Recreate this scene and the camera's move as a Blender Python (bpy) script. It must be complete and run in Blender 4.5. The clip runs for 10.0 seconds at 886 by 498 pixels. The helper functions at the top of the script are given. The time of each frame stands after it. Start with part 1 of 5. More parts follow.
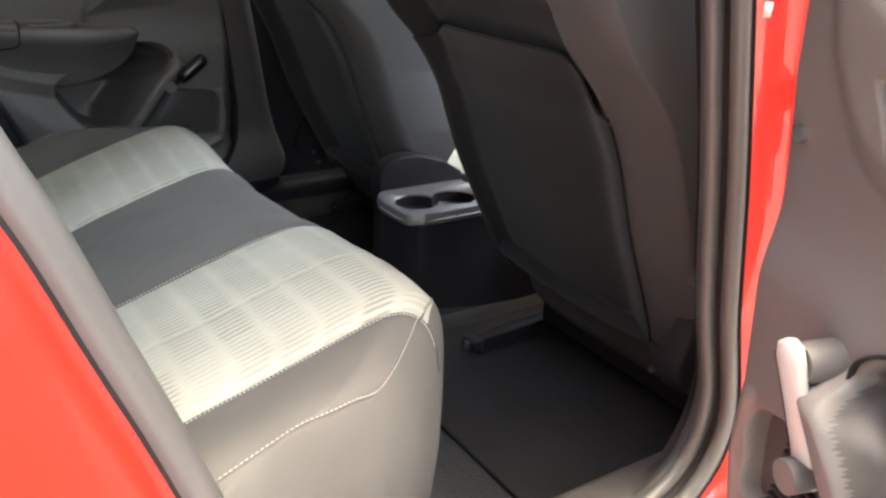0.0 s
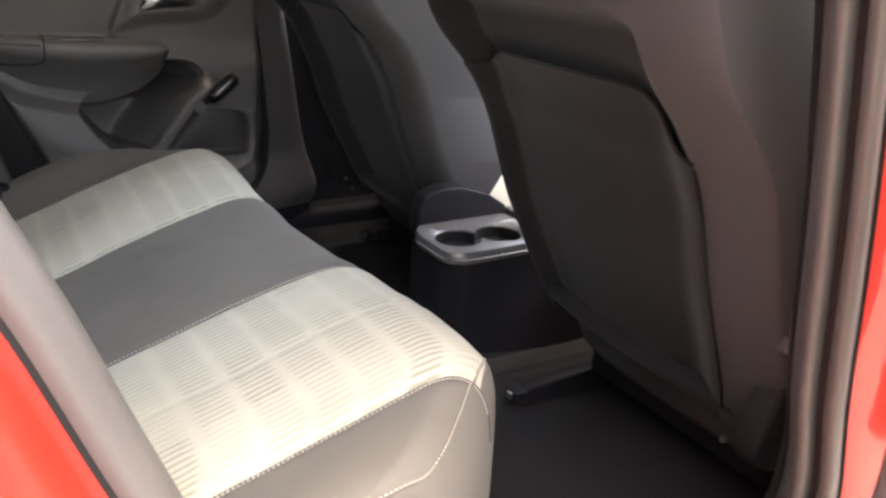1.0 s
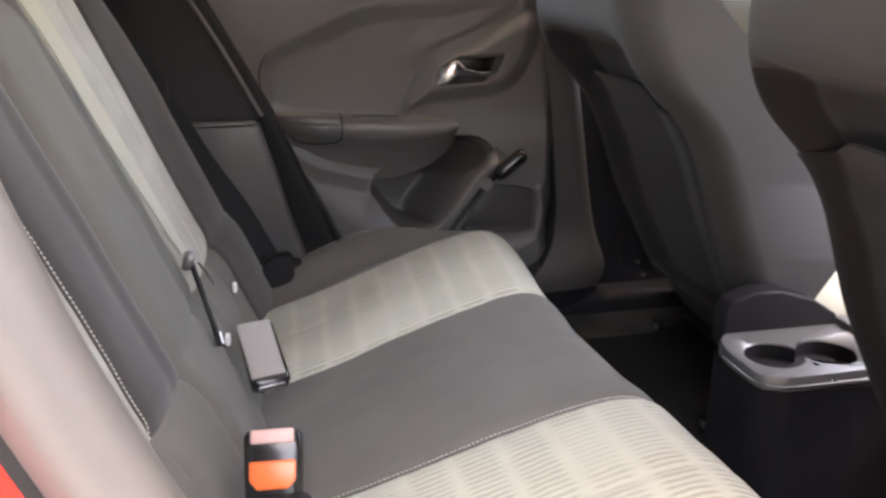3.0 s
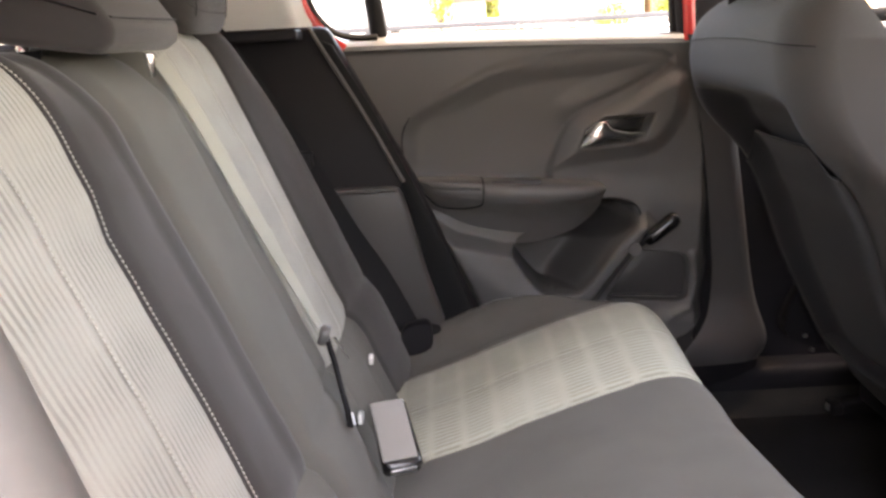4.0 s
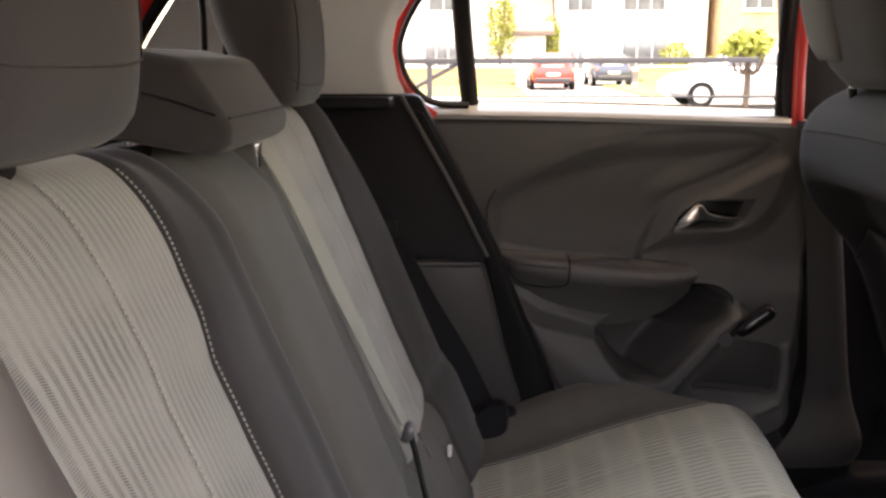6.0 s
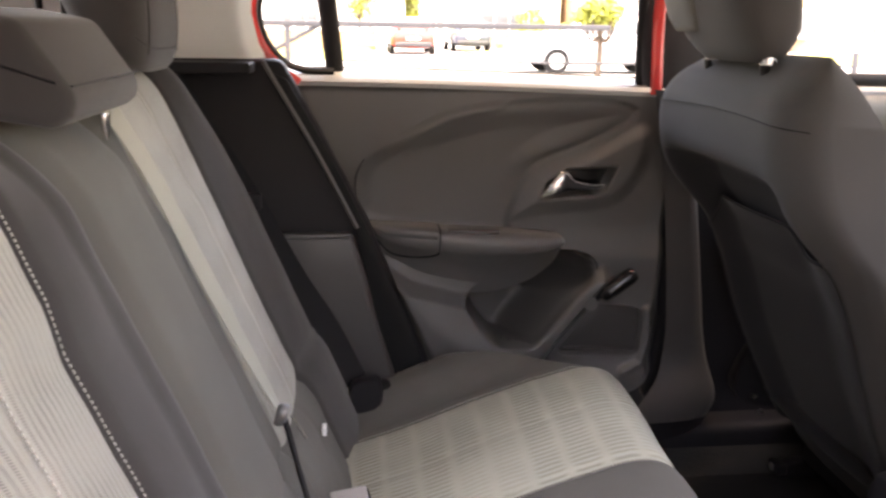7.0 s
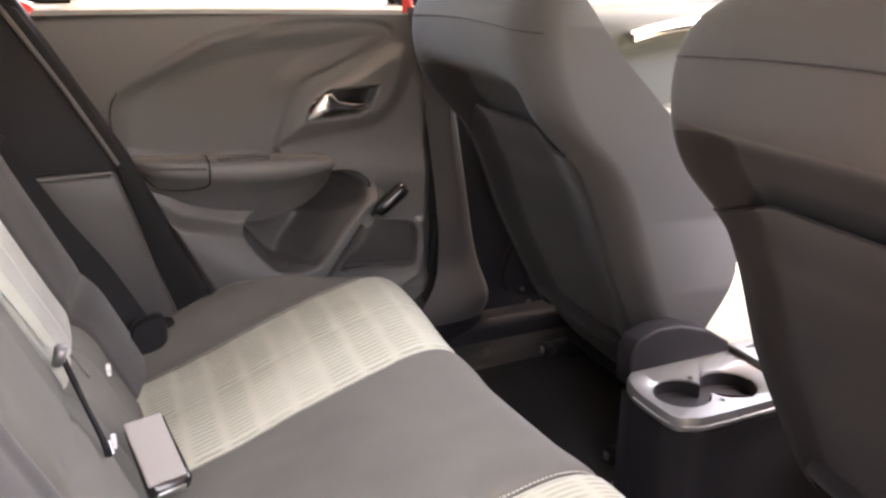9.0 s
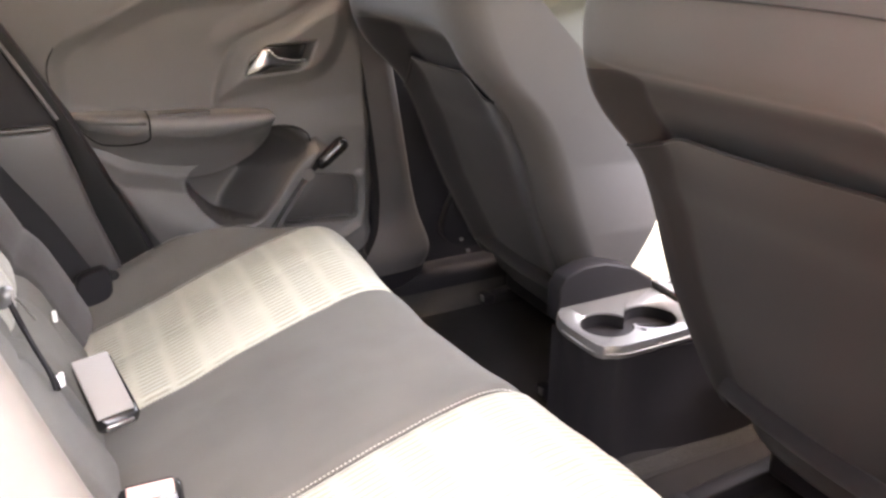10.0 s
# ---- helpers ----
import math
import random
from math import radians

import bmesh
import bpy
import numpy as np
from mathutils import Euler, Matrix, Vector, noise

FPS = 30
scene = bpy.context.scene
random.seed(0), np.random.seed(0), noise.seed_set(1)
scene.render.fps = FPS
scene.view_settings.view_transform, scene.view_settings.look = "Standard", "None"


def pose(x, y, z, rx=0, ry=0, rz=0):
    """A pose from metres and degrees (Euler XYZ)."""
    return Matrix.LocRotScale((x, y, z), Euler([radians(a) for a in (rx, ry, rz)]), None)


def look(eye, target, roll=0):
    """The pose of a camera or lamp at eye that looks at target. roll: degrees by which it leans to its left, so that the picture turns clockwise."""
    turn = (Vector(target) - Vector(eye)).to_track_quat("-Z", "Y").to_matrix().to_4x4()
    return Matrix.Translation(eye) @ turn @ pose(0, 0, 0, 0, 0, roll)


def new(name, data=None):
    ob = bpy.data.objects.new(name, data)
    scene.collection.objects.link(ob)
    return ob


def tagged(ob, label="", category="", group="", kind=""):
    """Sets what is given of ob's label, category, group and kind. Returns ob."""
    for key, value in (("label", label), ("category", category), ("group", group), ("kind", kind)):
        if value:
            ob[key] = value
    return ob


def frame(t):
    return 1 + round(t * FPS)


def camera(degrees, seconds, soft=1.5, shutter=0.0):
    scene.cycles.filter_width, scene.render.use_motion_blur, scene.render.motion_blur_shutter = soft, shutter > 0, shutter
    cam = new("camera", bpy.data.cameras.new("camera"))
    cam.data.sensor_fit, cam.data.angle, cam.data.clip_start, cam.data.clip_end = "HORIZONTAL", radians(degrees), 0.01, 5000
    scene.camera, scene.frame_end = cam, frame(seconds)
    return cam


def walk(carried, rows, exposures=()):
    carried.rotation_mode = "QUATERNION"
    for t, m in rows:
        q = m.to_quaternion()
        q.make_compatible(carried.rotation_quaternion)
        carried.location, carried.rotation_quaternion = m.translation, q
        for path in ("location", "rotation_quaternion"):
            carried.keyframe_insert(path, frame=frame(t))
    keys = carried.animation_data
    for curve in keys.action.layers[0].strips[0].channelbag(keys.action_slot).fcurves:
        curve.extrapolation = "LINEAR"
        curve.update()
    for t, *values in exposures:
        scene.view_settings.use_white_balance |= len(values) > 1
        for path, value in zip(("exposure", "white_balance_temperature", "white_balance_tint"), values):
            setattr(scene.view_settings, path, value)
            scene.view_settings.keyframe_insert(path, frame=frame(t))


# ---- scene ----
cam = camera(57.0, 10.0, soft=2.5, shutter=0.35)
PATH = [
    (0, (-0.382, -1.135, 1.021), (0.633, 0.409, 0.255), 2.4),
    (0.5, (-0.371, -1.092, 1.016), (0.648, 0.442, 0.236), 2.7),
    (1, (-0.356, -1.025, 1.014), (0.623, 0.559, 0.286), 3.4),
    (1.5, (-0.351, -0.973, 1.015), (0.57, 0.662, 0.322), 3.5),
    (2, (-0.342, -0.945, 1.025), (0.44, 0.766, 0.347), 3.2),
    (2.5, (-0.319, -0.91, 1.028), (0.245, 0.888, 0.359), 1.4),
    (4, (-0.279, -0.812, 1.058), (-0.283, 1.12, 0.541), -3.0),
    (4.5, (-0.286, -0.798, 1.079), (-0.429, 1.143, 0.617), -3.1),
    (5, (-0.299, -0.784, 1.099), (-0.54, 1.162, 0.704), -2.7),
    (6.5, (-0.352, -0.725, 1.132), (-0.322, 1.213, 0.64), 1.1),
    (7, (-0.352, -0.713, 1.13), (-0.133, 1.204, 0.601), 0.9),
    (7.5, (-0.357, -0.703, 1.129), (0.043, 1.177, 0.578), 0.6),
    (8, (-0.352, -0.71, 1.121), (0.193, 1.123, 0.536), -0.3),
    (8.5, (-0.356, -0.73, 1.11), (0.291, 1.056, 0.486), -0.3),
    (9, (-0.357, -0.759, 1.1), (0.369, 0.985, 0.442), -0.4),
    (9.5, (-0.363, -0.778, 1.083), (0.421, 0.926, 0.389), -0.2),
    (10, (-0.361, -0.826, 1.08), (0.46, 0.848, 0.356), -0.4),
]
walk(cam, [(t, look(eye, target, roll)) for t, eye, target, roll in PATH],
     [(0.0, 4.5, 8600, 7), (1.0, 4.7, 9100, 13), (2.5, 4.85, 9200, 17), (4.0, 4.95, 9700, 19), (5.0, 3.85, 9800, 20), (6.5, 3.8, 9900, 20), (7.0, 4.6, 9800, 22), (8.0, 4.95, 10000, 22), (10.0, 5.9, 10200, 20)])

# ---- world, sun ----
world = bpy.data.worlds.new("world")
scene.world = world
world.use_nodes = True
sky = world.node_tree.nodes.new("ShaderNodeTexSky")
sky.sky_type = 'NISHITA'
sky.sun_disc = False
sky.sun_elevation, sky.sun_rotation = radians(82), radians(146)
sky.air_density, sky.dust_density = 1.0, 3.0
world.node_tree.links.new(sky.outputs["Color"], world.node_tree.nodes["Background"].inputs["Color"])
world.node_tree.nodes["Background"].inputs["Strength"].default_value = 0.15
sun = new("sun", bpy.data.lights.new("sun", 'SUN'))
sun.data.energy, sun.data.angle, sun.data.color = 0.6, radians(20), (1.0, 0.95, 0.88)
sun.matrix_world = look((0.8, -1.2, 10), (0, 0, 0))


# ---- materials ----
def node(tree, kind, **values):
    n = tree.nodes.new(kind)
    for key, value in values.items():
        n.inputs[key.replace("_", " ")].default_value = value
    return n


def maths(tree, op, a, b=0.0, c=None):
    n = tree.nodes.new("ShaderNodeMath")
    n.operation = op
    for i, v in enumerate((a, b, c)):
        if v is None:
            continue
        if isinstance(v, (int, float)):
            n.inputs[i].default_value = v
        else:
            tree.links.new(v, n.inputs[i])
    return n.outputs[0]


def material(name, colour, rough=0.6, metal=0.0, grain=600.0, bump=0.2, depth=0.0005, vary=0.12, big=9.0, coat=0.0, sheen=0.0, spec=0.5):
    """A surface with fine grain and slow variation of tone and gloss."""
    m = bpy.data.materials.new(name)
    m.use_nodes = True
    t = m.node_tree
    b = t.nodes["Principled BSDF"]
    b.inputs["Metallic"].default_value = metal
    b.inputs["Coat Weight"].default_value = coat
    b.inputs["Sheen Weight"].default_value = sheen
    b.inputs["Specular IOR Level"].default_value = spec
    co = t.nodes.new("ShaderNodeTexCoord").outputs["Object"]
    slow = node(t, "ShaderNodeTexNoise", Scale=big, Detail=4.0)
    fine = node(t, "ShaderNodeTexNoise", Scale=grain, Detail=2.0)
    t.links.new(co, slow.inputs["Vector"])
    t.links.new(co, fine.inputs["Vector"])
    both = maths(t, 'ADD', maths(t, 'MULTIPLY', slow.outputs["Fac"], 0.7), maths(t, 'MULTIPLY', fine.outputs["Fac"], 0.3))
    ramp = t.nodes.new("ShaderNodeMapRange")
    t.links.new(both, ramp.inputs["Value"])
    ramp.inputs["From Min"].default_value, ramp.inputs["From Max"].default_value = 0.3, 0.7
    ramp.inputs["To Min"].default_value, ramp.inputs["To Max"].default_value = 1 - vary, 1 + vary
    tint = t.nodes.new("ShaderNodeVectorMath")
    tint.operation = 'SCALE'
    tint.inputs[0].default_value = colour
    t.links.new(ramp.outputs["Result"], tint.inputs["Scale"])
    t.links.new(tint.outputs[0], b.inputs["Base Color"])
    t.links.new(maths(t, 'ADD', maths(t, 'MULTIPLY', slow.outputs["Fac"], 0.16), rough - 0.08), b.inputs["Roughness"])
    if bump:
        bp = node(t, "ShaderNodeBump", Strength=bump, Distance=depth)
        t.links.new(fine.outputs["Fac"], bp.inputs["Height"])
        t.links.new(bp.outputs[0], b.inputs["Normal"])
    return m


def ribbed_cloth(name, light, dark, pitch=0.0085, step=0.05, solid=0.35, herring=0.0, gap_at=0.42):
    """Pale knit with short dark ribs in rows; UV is in metres: u across the ribs, v along them."""
    m = material(name, light, rough=0.95, sheen=0.15, spec=0.15)
    t = m.node_tree
    b = t.nodes["Principled BSDF"]
    uv = t.nodes.new("ShaderNodeSeparateXYZ")
    t.links.new(t.nodes.new("ShaderNodeUVMap").outputs[0], uv.inputs[0])
    u, v = uv.outputs[0], uv.outputs[1]
    wob = node(t, "ShaderNodeTexNoise", Scale=55.0, Detail=2.0)
    t.links.new(t.nodes["Texture Coordinate"].outputs["Object"], wob.inputs["Vector"])
    w = maths(t, 'SUBTRACT', wob.outputs["Fac"], 0.5)
    rib = maths(t, 'SINE', maths(t, 'MULTIPLY', maths(t, 'ADD', u, maths(t, 'MULTIPLY', w, 0.004)), 2 * math.pi / pitch))
    vv = maths(t, 'DIVIDE', maths(t, 'ADD', v, maths(t, 'MULTIPLY', w, 0.008)), step)
    row = maths(t, 'FRACT', vv)
    block = maths(t, 'FLOOR', maths(t, 'DIVIDE', u, 0.094))
    cell = t.nodes.new("ShaderNodeCombineXYZ")
    t.links.new(maths(t, 'FLOOR', vv), cell.inputs[0])
    t.links.new(block, cell.inputs[1])
    dice = t.nodes.new("ShaderNodeTexWhiteNoise")
    t.links.new(cell.outputs[0], dice.inputs["Vector"])
    inside = t.nodes.new("ShaderNodeMapRange")
    inside.interpolation_type = 'SMOOTHSTEP'
    t.links.new(maths(t, 'ABSOLUTE', maths(t, 'SUBTRACT', row, 0.5)), inside.inputs["Value"])
    for key, value in (("From Min", gap_at), ("From Max", gap_at - 0.26), ("To Min", 0.0), ("To Max", 1.0)):
        inside.inputs[key].default_value = value
    gap = t.nodes.new("ShaderNodeMapRange")
    gap.interpolation_type = 'SMOOTHSTEP'
    t.links.new(rib, gap.inputs["Value"])
    gap.inputs["From Min"].default_value, gap.inputs["From Max"].default_value = -0.2, 0.8
    power = maths(t, 'ADD', maths(t, 'MULTIPLY', dice.outputs["Value"], 0.9 - solid), solid)
    mask = maths(t, 'MULTIPLY', maths(t, 'MULTIPLY', gap.outputs[0], inside.outputs[0]), power)
    if herring:
        lean = maths(t, 'MULTIPLY', maths(t, 'PINGPONG', u, pitch / 2), 2.2)
        twill = maths(t, 'SINE', maths(t, 'MULTIPLY', maths(t, 'ADD', v, lean), 2 * math.pi / 0.0026))
        mask = maths(t, 'ADD', mask, maths(t, 'MULTIPLY', maths(t, 'ADD', twill, 1.0), herring))
    mix = t.nodes.new("ShaderNodeMix")
    mix.data_type = 'RGBA'
    t.links.new(mask, mix.inputs["Factor"])
    old = b.inputs["Base Color"].links[0].from_socket
    t.links.new(old, mix.inputs[6])
    mix.inputs[7].default_value = (*dark, 1)
    t.links.new(mix.outputs[2], b.inputs["Base Color"])
    bp = node(t, "ShaderNodeBump", Strength=0.35, Distance=0.0012)
    bp.invert = True
    t.links.new(mask, bp.inputs["Height"])
    t.links.new(b.inputs["Normal"].links[0].from_socket, bp.inputs["Normal"])
    t.links.new(bp.outputs[0], b.inputs["Normal"])
    return m


def corduroy(name, light, dark, pitch=0.0082, dash=0.0030):
    """Knit of even ribs; every second one is broken into fine slanting dashes."""
    m = material(name, light, rough=0.95, sheen=0.15, spec=0.15)
    t = m.node_tree
    b = t.nodes["Principled BSDF"]
    uv = t.nodes.new("ShaderNodeSeparateXYZ")
    t.links.new(t.nodes.new("ShaderNodeUVMap").outputs[0], uv.inputs[0])
    u, v = uv.outputs[0], uv.outputs[1]
    wob = node(t, "ShaderNodeTexNoise", Scale=40.0, Detail=2.0)
    soft = node(t, "ShaderNodeTexNoise", Scale=13.0, Detail=2.0)
    for n in (wob, soft):
        t.links.new(t.nodes["Texture Coordinate"].outputs["Object"], n.inputs["Vector"])
    uu = maths(t, 'ADD', u, maths(t, 'MULTIPLY', maths(t, 'SUBTRACT', wob.outputs["Fac"], 0.5), 0.003))
    rib = maths(t, 'SINE', maths(t, 'MULTIPLY', uu, 2 * math.pi / pitch))
    column = t.nodes.new("ShaderNodeMapRange")
    column.interpolation_type = 'SMOOTHSTEP'
    t.links.new(rib, column.inputs["Value"])
    column.inputs["From Min"].default_value, column.inputs["From Max"].default_value = -0.5, 0.6
    lean = maths(t, 'MULTIPLY', maths(t, 'PINGPONG', uu, pitch), 0.45)
    twill = maths(t, 'SINE', maths(t, 'MULTIPLY', maths(t, 'ADD', v, lean), 2 * math.pi / dash))
    dashes = maths(t, 'ADD', maths(t, 'MULTIPLY', twill, 0.40), 0.42)
    row = maths(t, 'SINE', maths(t, 'MULTIPLY', maths(t, 'ADD', v, maths(t, 'MULTIPLY', wob.outputs["Fac"], 0.02)), 2 * math.pi / 0.075))
    fade = maths(t, 'ADD', maths(t, 'MULTIPLY', row, 0.22), maths(t, 'MULTIPLY', soft.outputs["Fac"], 1.7))
    fade = maths(t, 'MAXIMUM', maths(t, 'MINIMUM', maths(t, 'SUBTRACT', fade, 0.25), 1.0), 0.12)
    mask = maths(t, 'MULTIPLY', maths(t, 'MULTIPLY', column.outputs[0], dashes), fade)
    mask = maths(t, 'ADD', mask, maths(t, 'MULTIPLY', maths(t, 'ADD', twill, 1.0), 0.04))
    mix = t.nodes.new("ShaderNodeMix")
    mix.data_type = 'RGBA'
    t.links.new(mask, mix.inputs["Factor"])
    t.links.new(b.inputs["Base Color"].links[0].from_socket, mix.inputs[6])
    mix.inputs[7].default_value = (*dark, 1)
    t.links.new(mix.outputs[2], b.inputs["Base Color"])
    bp = node(t, "ShaderNodeBump", Strength=0.6, Distance=0.0014)
    bp.invert = True
    t.links.new(mask, bp.inputs["Height"])
    t.links.new(b.inputs["Normal"].links[0].from_socket, bp.inputs["Normal"])
    t.links.new(bp.outputs[0], b.inputs["Normal"])
    return m


def glass(name, tint=(1, 1, 1)):
    m = bpy.data.materials.new(name)
    m.use_nodes = True
    t = m.node_tree
    t.nodes.remove(t.nodes["Principled BSDF"])
    gl = t.nodes.new("ShaderNodeBsdfGlossy")
    gl.inputs["Roughness"].default_value = 0.02
    tr = t.nodes.new("ShaderNodeBsdfTransparent")
    tr.inputs["Color"].default_value = (*tint, 1)
    fr = t.nodes.new("ShaderNodeFresnel")
    mx = t.nodes.new("ShaderNodeMixShader")
    t.links.new(fr.outputs[0], mx.inputs[0])
    t.links.new(tr.outputs[0], mx.inputs[1])
    t.links.new(gl.outputs[0], mx.inputs[2])
    t.links.new(mx.outputs[0], t.nodes["Material Output"].inputs["Surface"])
    return m


CLOTH = material("grey_cloth", (0.122, 0.1175, 0.107), 0.92, grain=1400, bump=0.5, depth=0.0006, vary=0.12, sheen=0.04, spec=0.2)
CLOTH_BACK = material("dark_cloth", (0.055, 0.0530, 0.0525), 0.9, grain=1200, bump=0.4, depth=0.0006, vary=0.08, sheen=0.05, spec=0.2)
PALE = ribbed_cloth("pale_ribbed_cloth", (0.42, 0.424, 0.352), (0.235, 0.236, 0.192), gap_at=0.50, solid=0.30)
PALE_BACK = corduroy("pale_corduroy_cloth", (0.375, 0.366, 0.327), (0.105, 0.100, 0.091), pitch=0.0078, dash=0.0019)
THREAD = material("pale_thread", (0.5, 0.48, 0.43), 0.8, bump=0)
TRIM = material("grained_plastic", (0.098, 0.094, 0.0925), 0.46, grain=900, bump=0.35, depth=0.0005, vary=0.06)
TRIM_DARK = material("black_plastic", (0.016, 0.015, 0.017), 0.5, grain=900, bump=0.3, depth=0.0004, vary=0.08, spec=0.13)
TRIM_PALE = material("pale_grey_plastic", (0.74, 0.75, 0.71), 0.6, grain=500, bump=0.15, vary=0.04)
GLOSS_BLACK = material("gloss_black", (0.012, 0.012, 0.013), 0.22, bump=0, vary=0.05)
RUBBER = material("black_rubber", (0.011, 0.011, 0.0115), 0.6, grain=300, bump=0.2, vary=0.1, spec=0.15)
SEAL = material("grey_rubber", (0.072, 0.072, 0.071), 0.42, grain=250, bump=0.1, vary=0.08)
CHROME = material("satin_chrome", (0.78, 0.78, 0.78), 0.22, metal=1.0, bump=0, vary=0.03)
SILVER = material("silver_plastic", (0.19, 0.188, 0.186), 0.36, metal=0.55, grain=900, bump=0.1, vary=0.05)
RED = material("red_paint", (0.62, 0.022, 0.016), 0.35, bump=0, vary=0.03, coat=1.0)
POCKET_CLOTH = material("black_cloth", (0.0175, 0.0165, 0.0175), 0.92, grain=1200, bump=0.4, depth=0.0006, vary=0.08, sheen=0.1, spec=0.15)
HEAD_CLOTH = material("dark_grey_cloth", (0.046, 0.0422, 0.0415), 0.92, grain=1400, bump=0.5, depth=0.0006, vary=0.10, sheen=0.2, spec=0.2)
CARPET = material("carpet", (0.022, 0.0212, 0.0206), 0.97, grain=420, bump=1.0, depth=0.002, vary=0.25, sheen=0.2, spec=0.1)
WEB_GREY = material("grey_webbing", (0.38, 0.385, 0.335), 0.5, grain=1500, bump=0.4, depth=0.0004, vary=0.1)
# Pale tone carries the light falling on the window ledge and near winder arm.
LEDGE = material("pale_lit_plastic", (0.36, 0.36, 0.345), 0.32, grain=700, bump=0.1, vary=0.1)
WEB = material("belt_webbing", (0.010, 0.0095, 0.011), 0.75, grain=1500, bump=0.5, depth=0.0004, vary=0.1, spec=0.2)
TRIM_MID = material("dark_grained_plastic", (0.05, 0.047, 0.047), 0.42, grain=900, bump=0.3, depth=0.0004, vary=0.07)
BUTTON = material("orange_button", (0.85, 0.16, 0.05), 0.35, bump=0, vary=0.03)
STEEL = material("zinc_steel", (0.5, 0.5, 0.5), 0.35, metal=1.0, bump=0, vary=0.1)
LABELM = material("white_label", (0.8, 0.8, 0.78), 0.5, bump=0, vary=0.03)
GLASS = glass("clear_glass", (0.97, 0.985, 0.975))


# ---- mesh helpers ----
def mesh(verts, faces, uv=None, smooth=True, name="mesh"):
    me = bpy.data.meshes.new(name)
    me.from_pydata([tuple(v) for v in verts], [], faces)
    if uv is not None:
        lay = me.uv_layers.new(name="UVMap")
        for lp in me.loops:
            lay.data[lp.index].uv = uv[lp.vertex_index]
    if smooth:
        me.polygons.foreach_set("use_smooth", [True] * len(me.polygons))
    me.update()
    return me


def soften(me, width, segments=3, angle=35):
    bm = bmesh.new()
    bm.from_mesh(me)
    bmesh.ops.recalc_face_normals(bm, faces=bm.faces)
    edges = [e for e in bm.edges if len(e.link_faces) == 2 and e.calc_face_angle(0) > radians(angle)]
    bmesh.ops.bevel(bm, geom=edges, offset=width, segments=segments, profile=0.5, affect='EDGES', clamp_overlap=True)
    for f in bm.faces:
        f.smooth = True
    bm.to_mesh(me)
    bm.free()
    return me


def sharp(me, angle=40):
    me.set_sharp_from_angle(angle=radians(angle))
    return me


def box(x0, x1, y0, y1, z0, z1, bevel=0.004):
    v = [(x, y, z) for x in (x0, x1) for y in (y0, y1) for z in (z0, z1)]
    f = [(0, 1, 3, 2), (4, 6, 7, 5), (0, 4, 5, 1), (2, 3, 7, 6), (0, 2, 6, 4), (1, 5, 7, 3)]
    me = mesh(v, f)
    return sharp(soften(me, bevel), 50) if bevel else me


def prism(poly, a0, a1, axis="y", bevel=0.003, segments=2):
    """A flat outline given thickness along an axis. Outline in (x, z) for y, (y, z) for x, (x, y) for z."""
    put = {"y": lambda p, a: (p[0], a, p[1]), "x": lambda p, a: (a, p[0], p[1]), "z": lambda p, a: (p[0], p[1], a)}[axis]
    n = len(poly)
    v = [put(p, a0) for p in poly] + [put(p, a1) for p in poly]
    f = [tuple(range(n)), tuple(range(2 * n - 1, n - 1, -1))] + [(i, i + n, (i + 1) % n + n, (i + 1) % n) for i in range(n)]
    me = mesh(v, f)
    bm = bmesh.new()
    bm.from_mesh(me)
    bmesh.ops.recalc_face_normals(bm, faces=bm.faces)
    bm.to_mesh(me)
    bm.free()
    return sharp(soften(me, bevel, segments), 45) if bevel else sharp(me, 30)


def grid(fn, us, vs, uv=None, flip=False):
    """An open sheet fn(u, v) over two lists of parameters."""
    nu, nv = len(us), len(vs)
    v = [fn(a, b) for a in us for b in vs]
    f = []
    for i in range(nu - 1):
        for j in range(nv - 1):
            q = (i * nv + j, i * nv + j + 1, (i + 1) * nv + j + 1, (i + 1) * nv + j)
            f.append(q[::-1] if flip else q)
    return mesh(v, f, [uv(a, b) for a in us for b in vs] if uv else None)


def loft(rings, caps=True, closed=True):
    n = len(rings[0])
    v = [p for r in rings for p in r]
    f = []
    for i in range(len(rings) - 1):
        for j in range(n if closed else n - 1):
            k = (j + 1) % n
            f.append((i * n + j, i * n + k, (i + 1) * n + k, (i + 1) * n + j))
    if caps:
        f.append(tuple(range(n))[::-1])
        f.append(tuple(range((len(rings) - 1) * n, len(rings) * n)))
    me = mesh(v, f)
    bm = bmesh.new()
    bm.from_mesh(me)
    bmesh.ops.recalc_face_normals(bm, faces=bm.faces)
    bm.to_mesh(me)
    bm.free()
    return sharp(me, 60)


def curve_points(pts, n):
    """Points evenly along a smooth line through pts."""
    p = np.array(pts, float)
    ext = np.vstack([2 * p[0] - p[1], p, 2 * p[-1] - p[-2]])
    out = []
    for i in range(1, len(ext) - 2):
        for s in np.linspace(0, 1, 14, endpoint=False):
            a, b, c, d = ext[i - 1:i + 3]
            out.append(0.5 * (2 * b + (c - a) * s + (2 * a - 5 * b + 4 * c - d) * s ** 2 + (3 * b - a - 3 * c + d) * s ** 3))
    out.append(p[-1])
    out = np.array(out)
    d = np.concatenate([[0], np.cumsum(np.linalg.norm(np.diff(out, axis=0), axis=1))])
    return np.stack([np.interp(np.linspace(0, d[-1], n), d, out[:, k]) for k in range(p.shape[1])], 1)


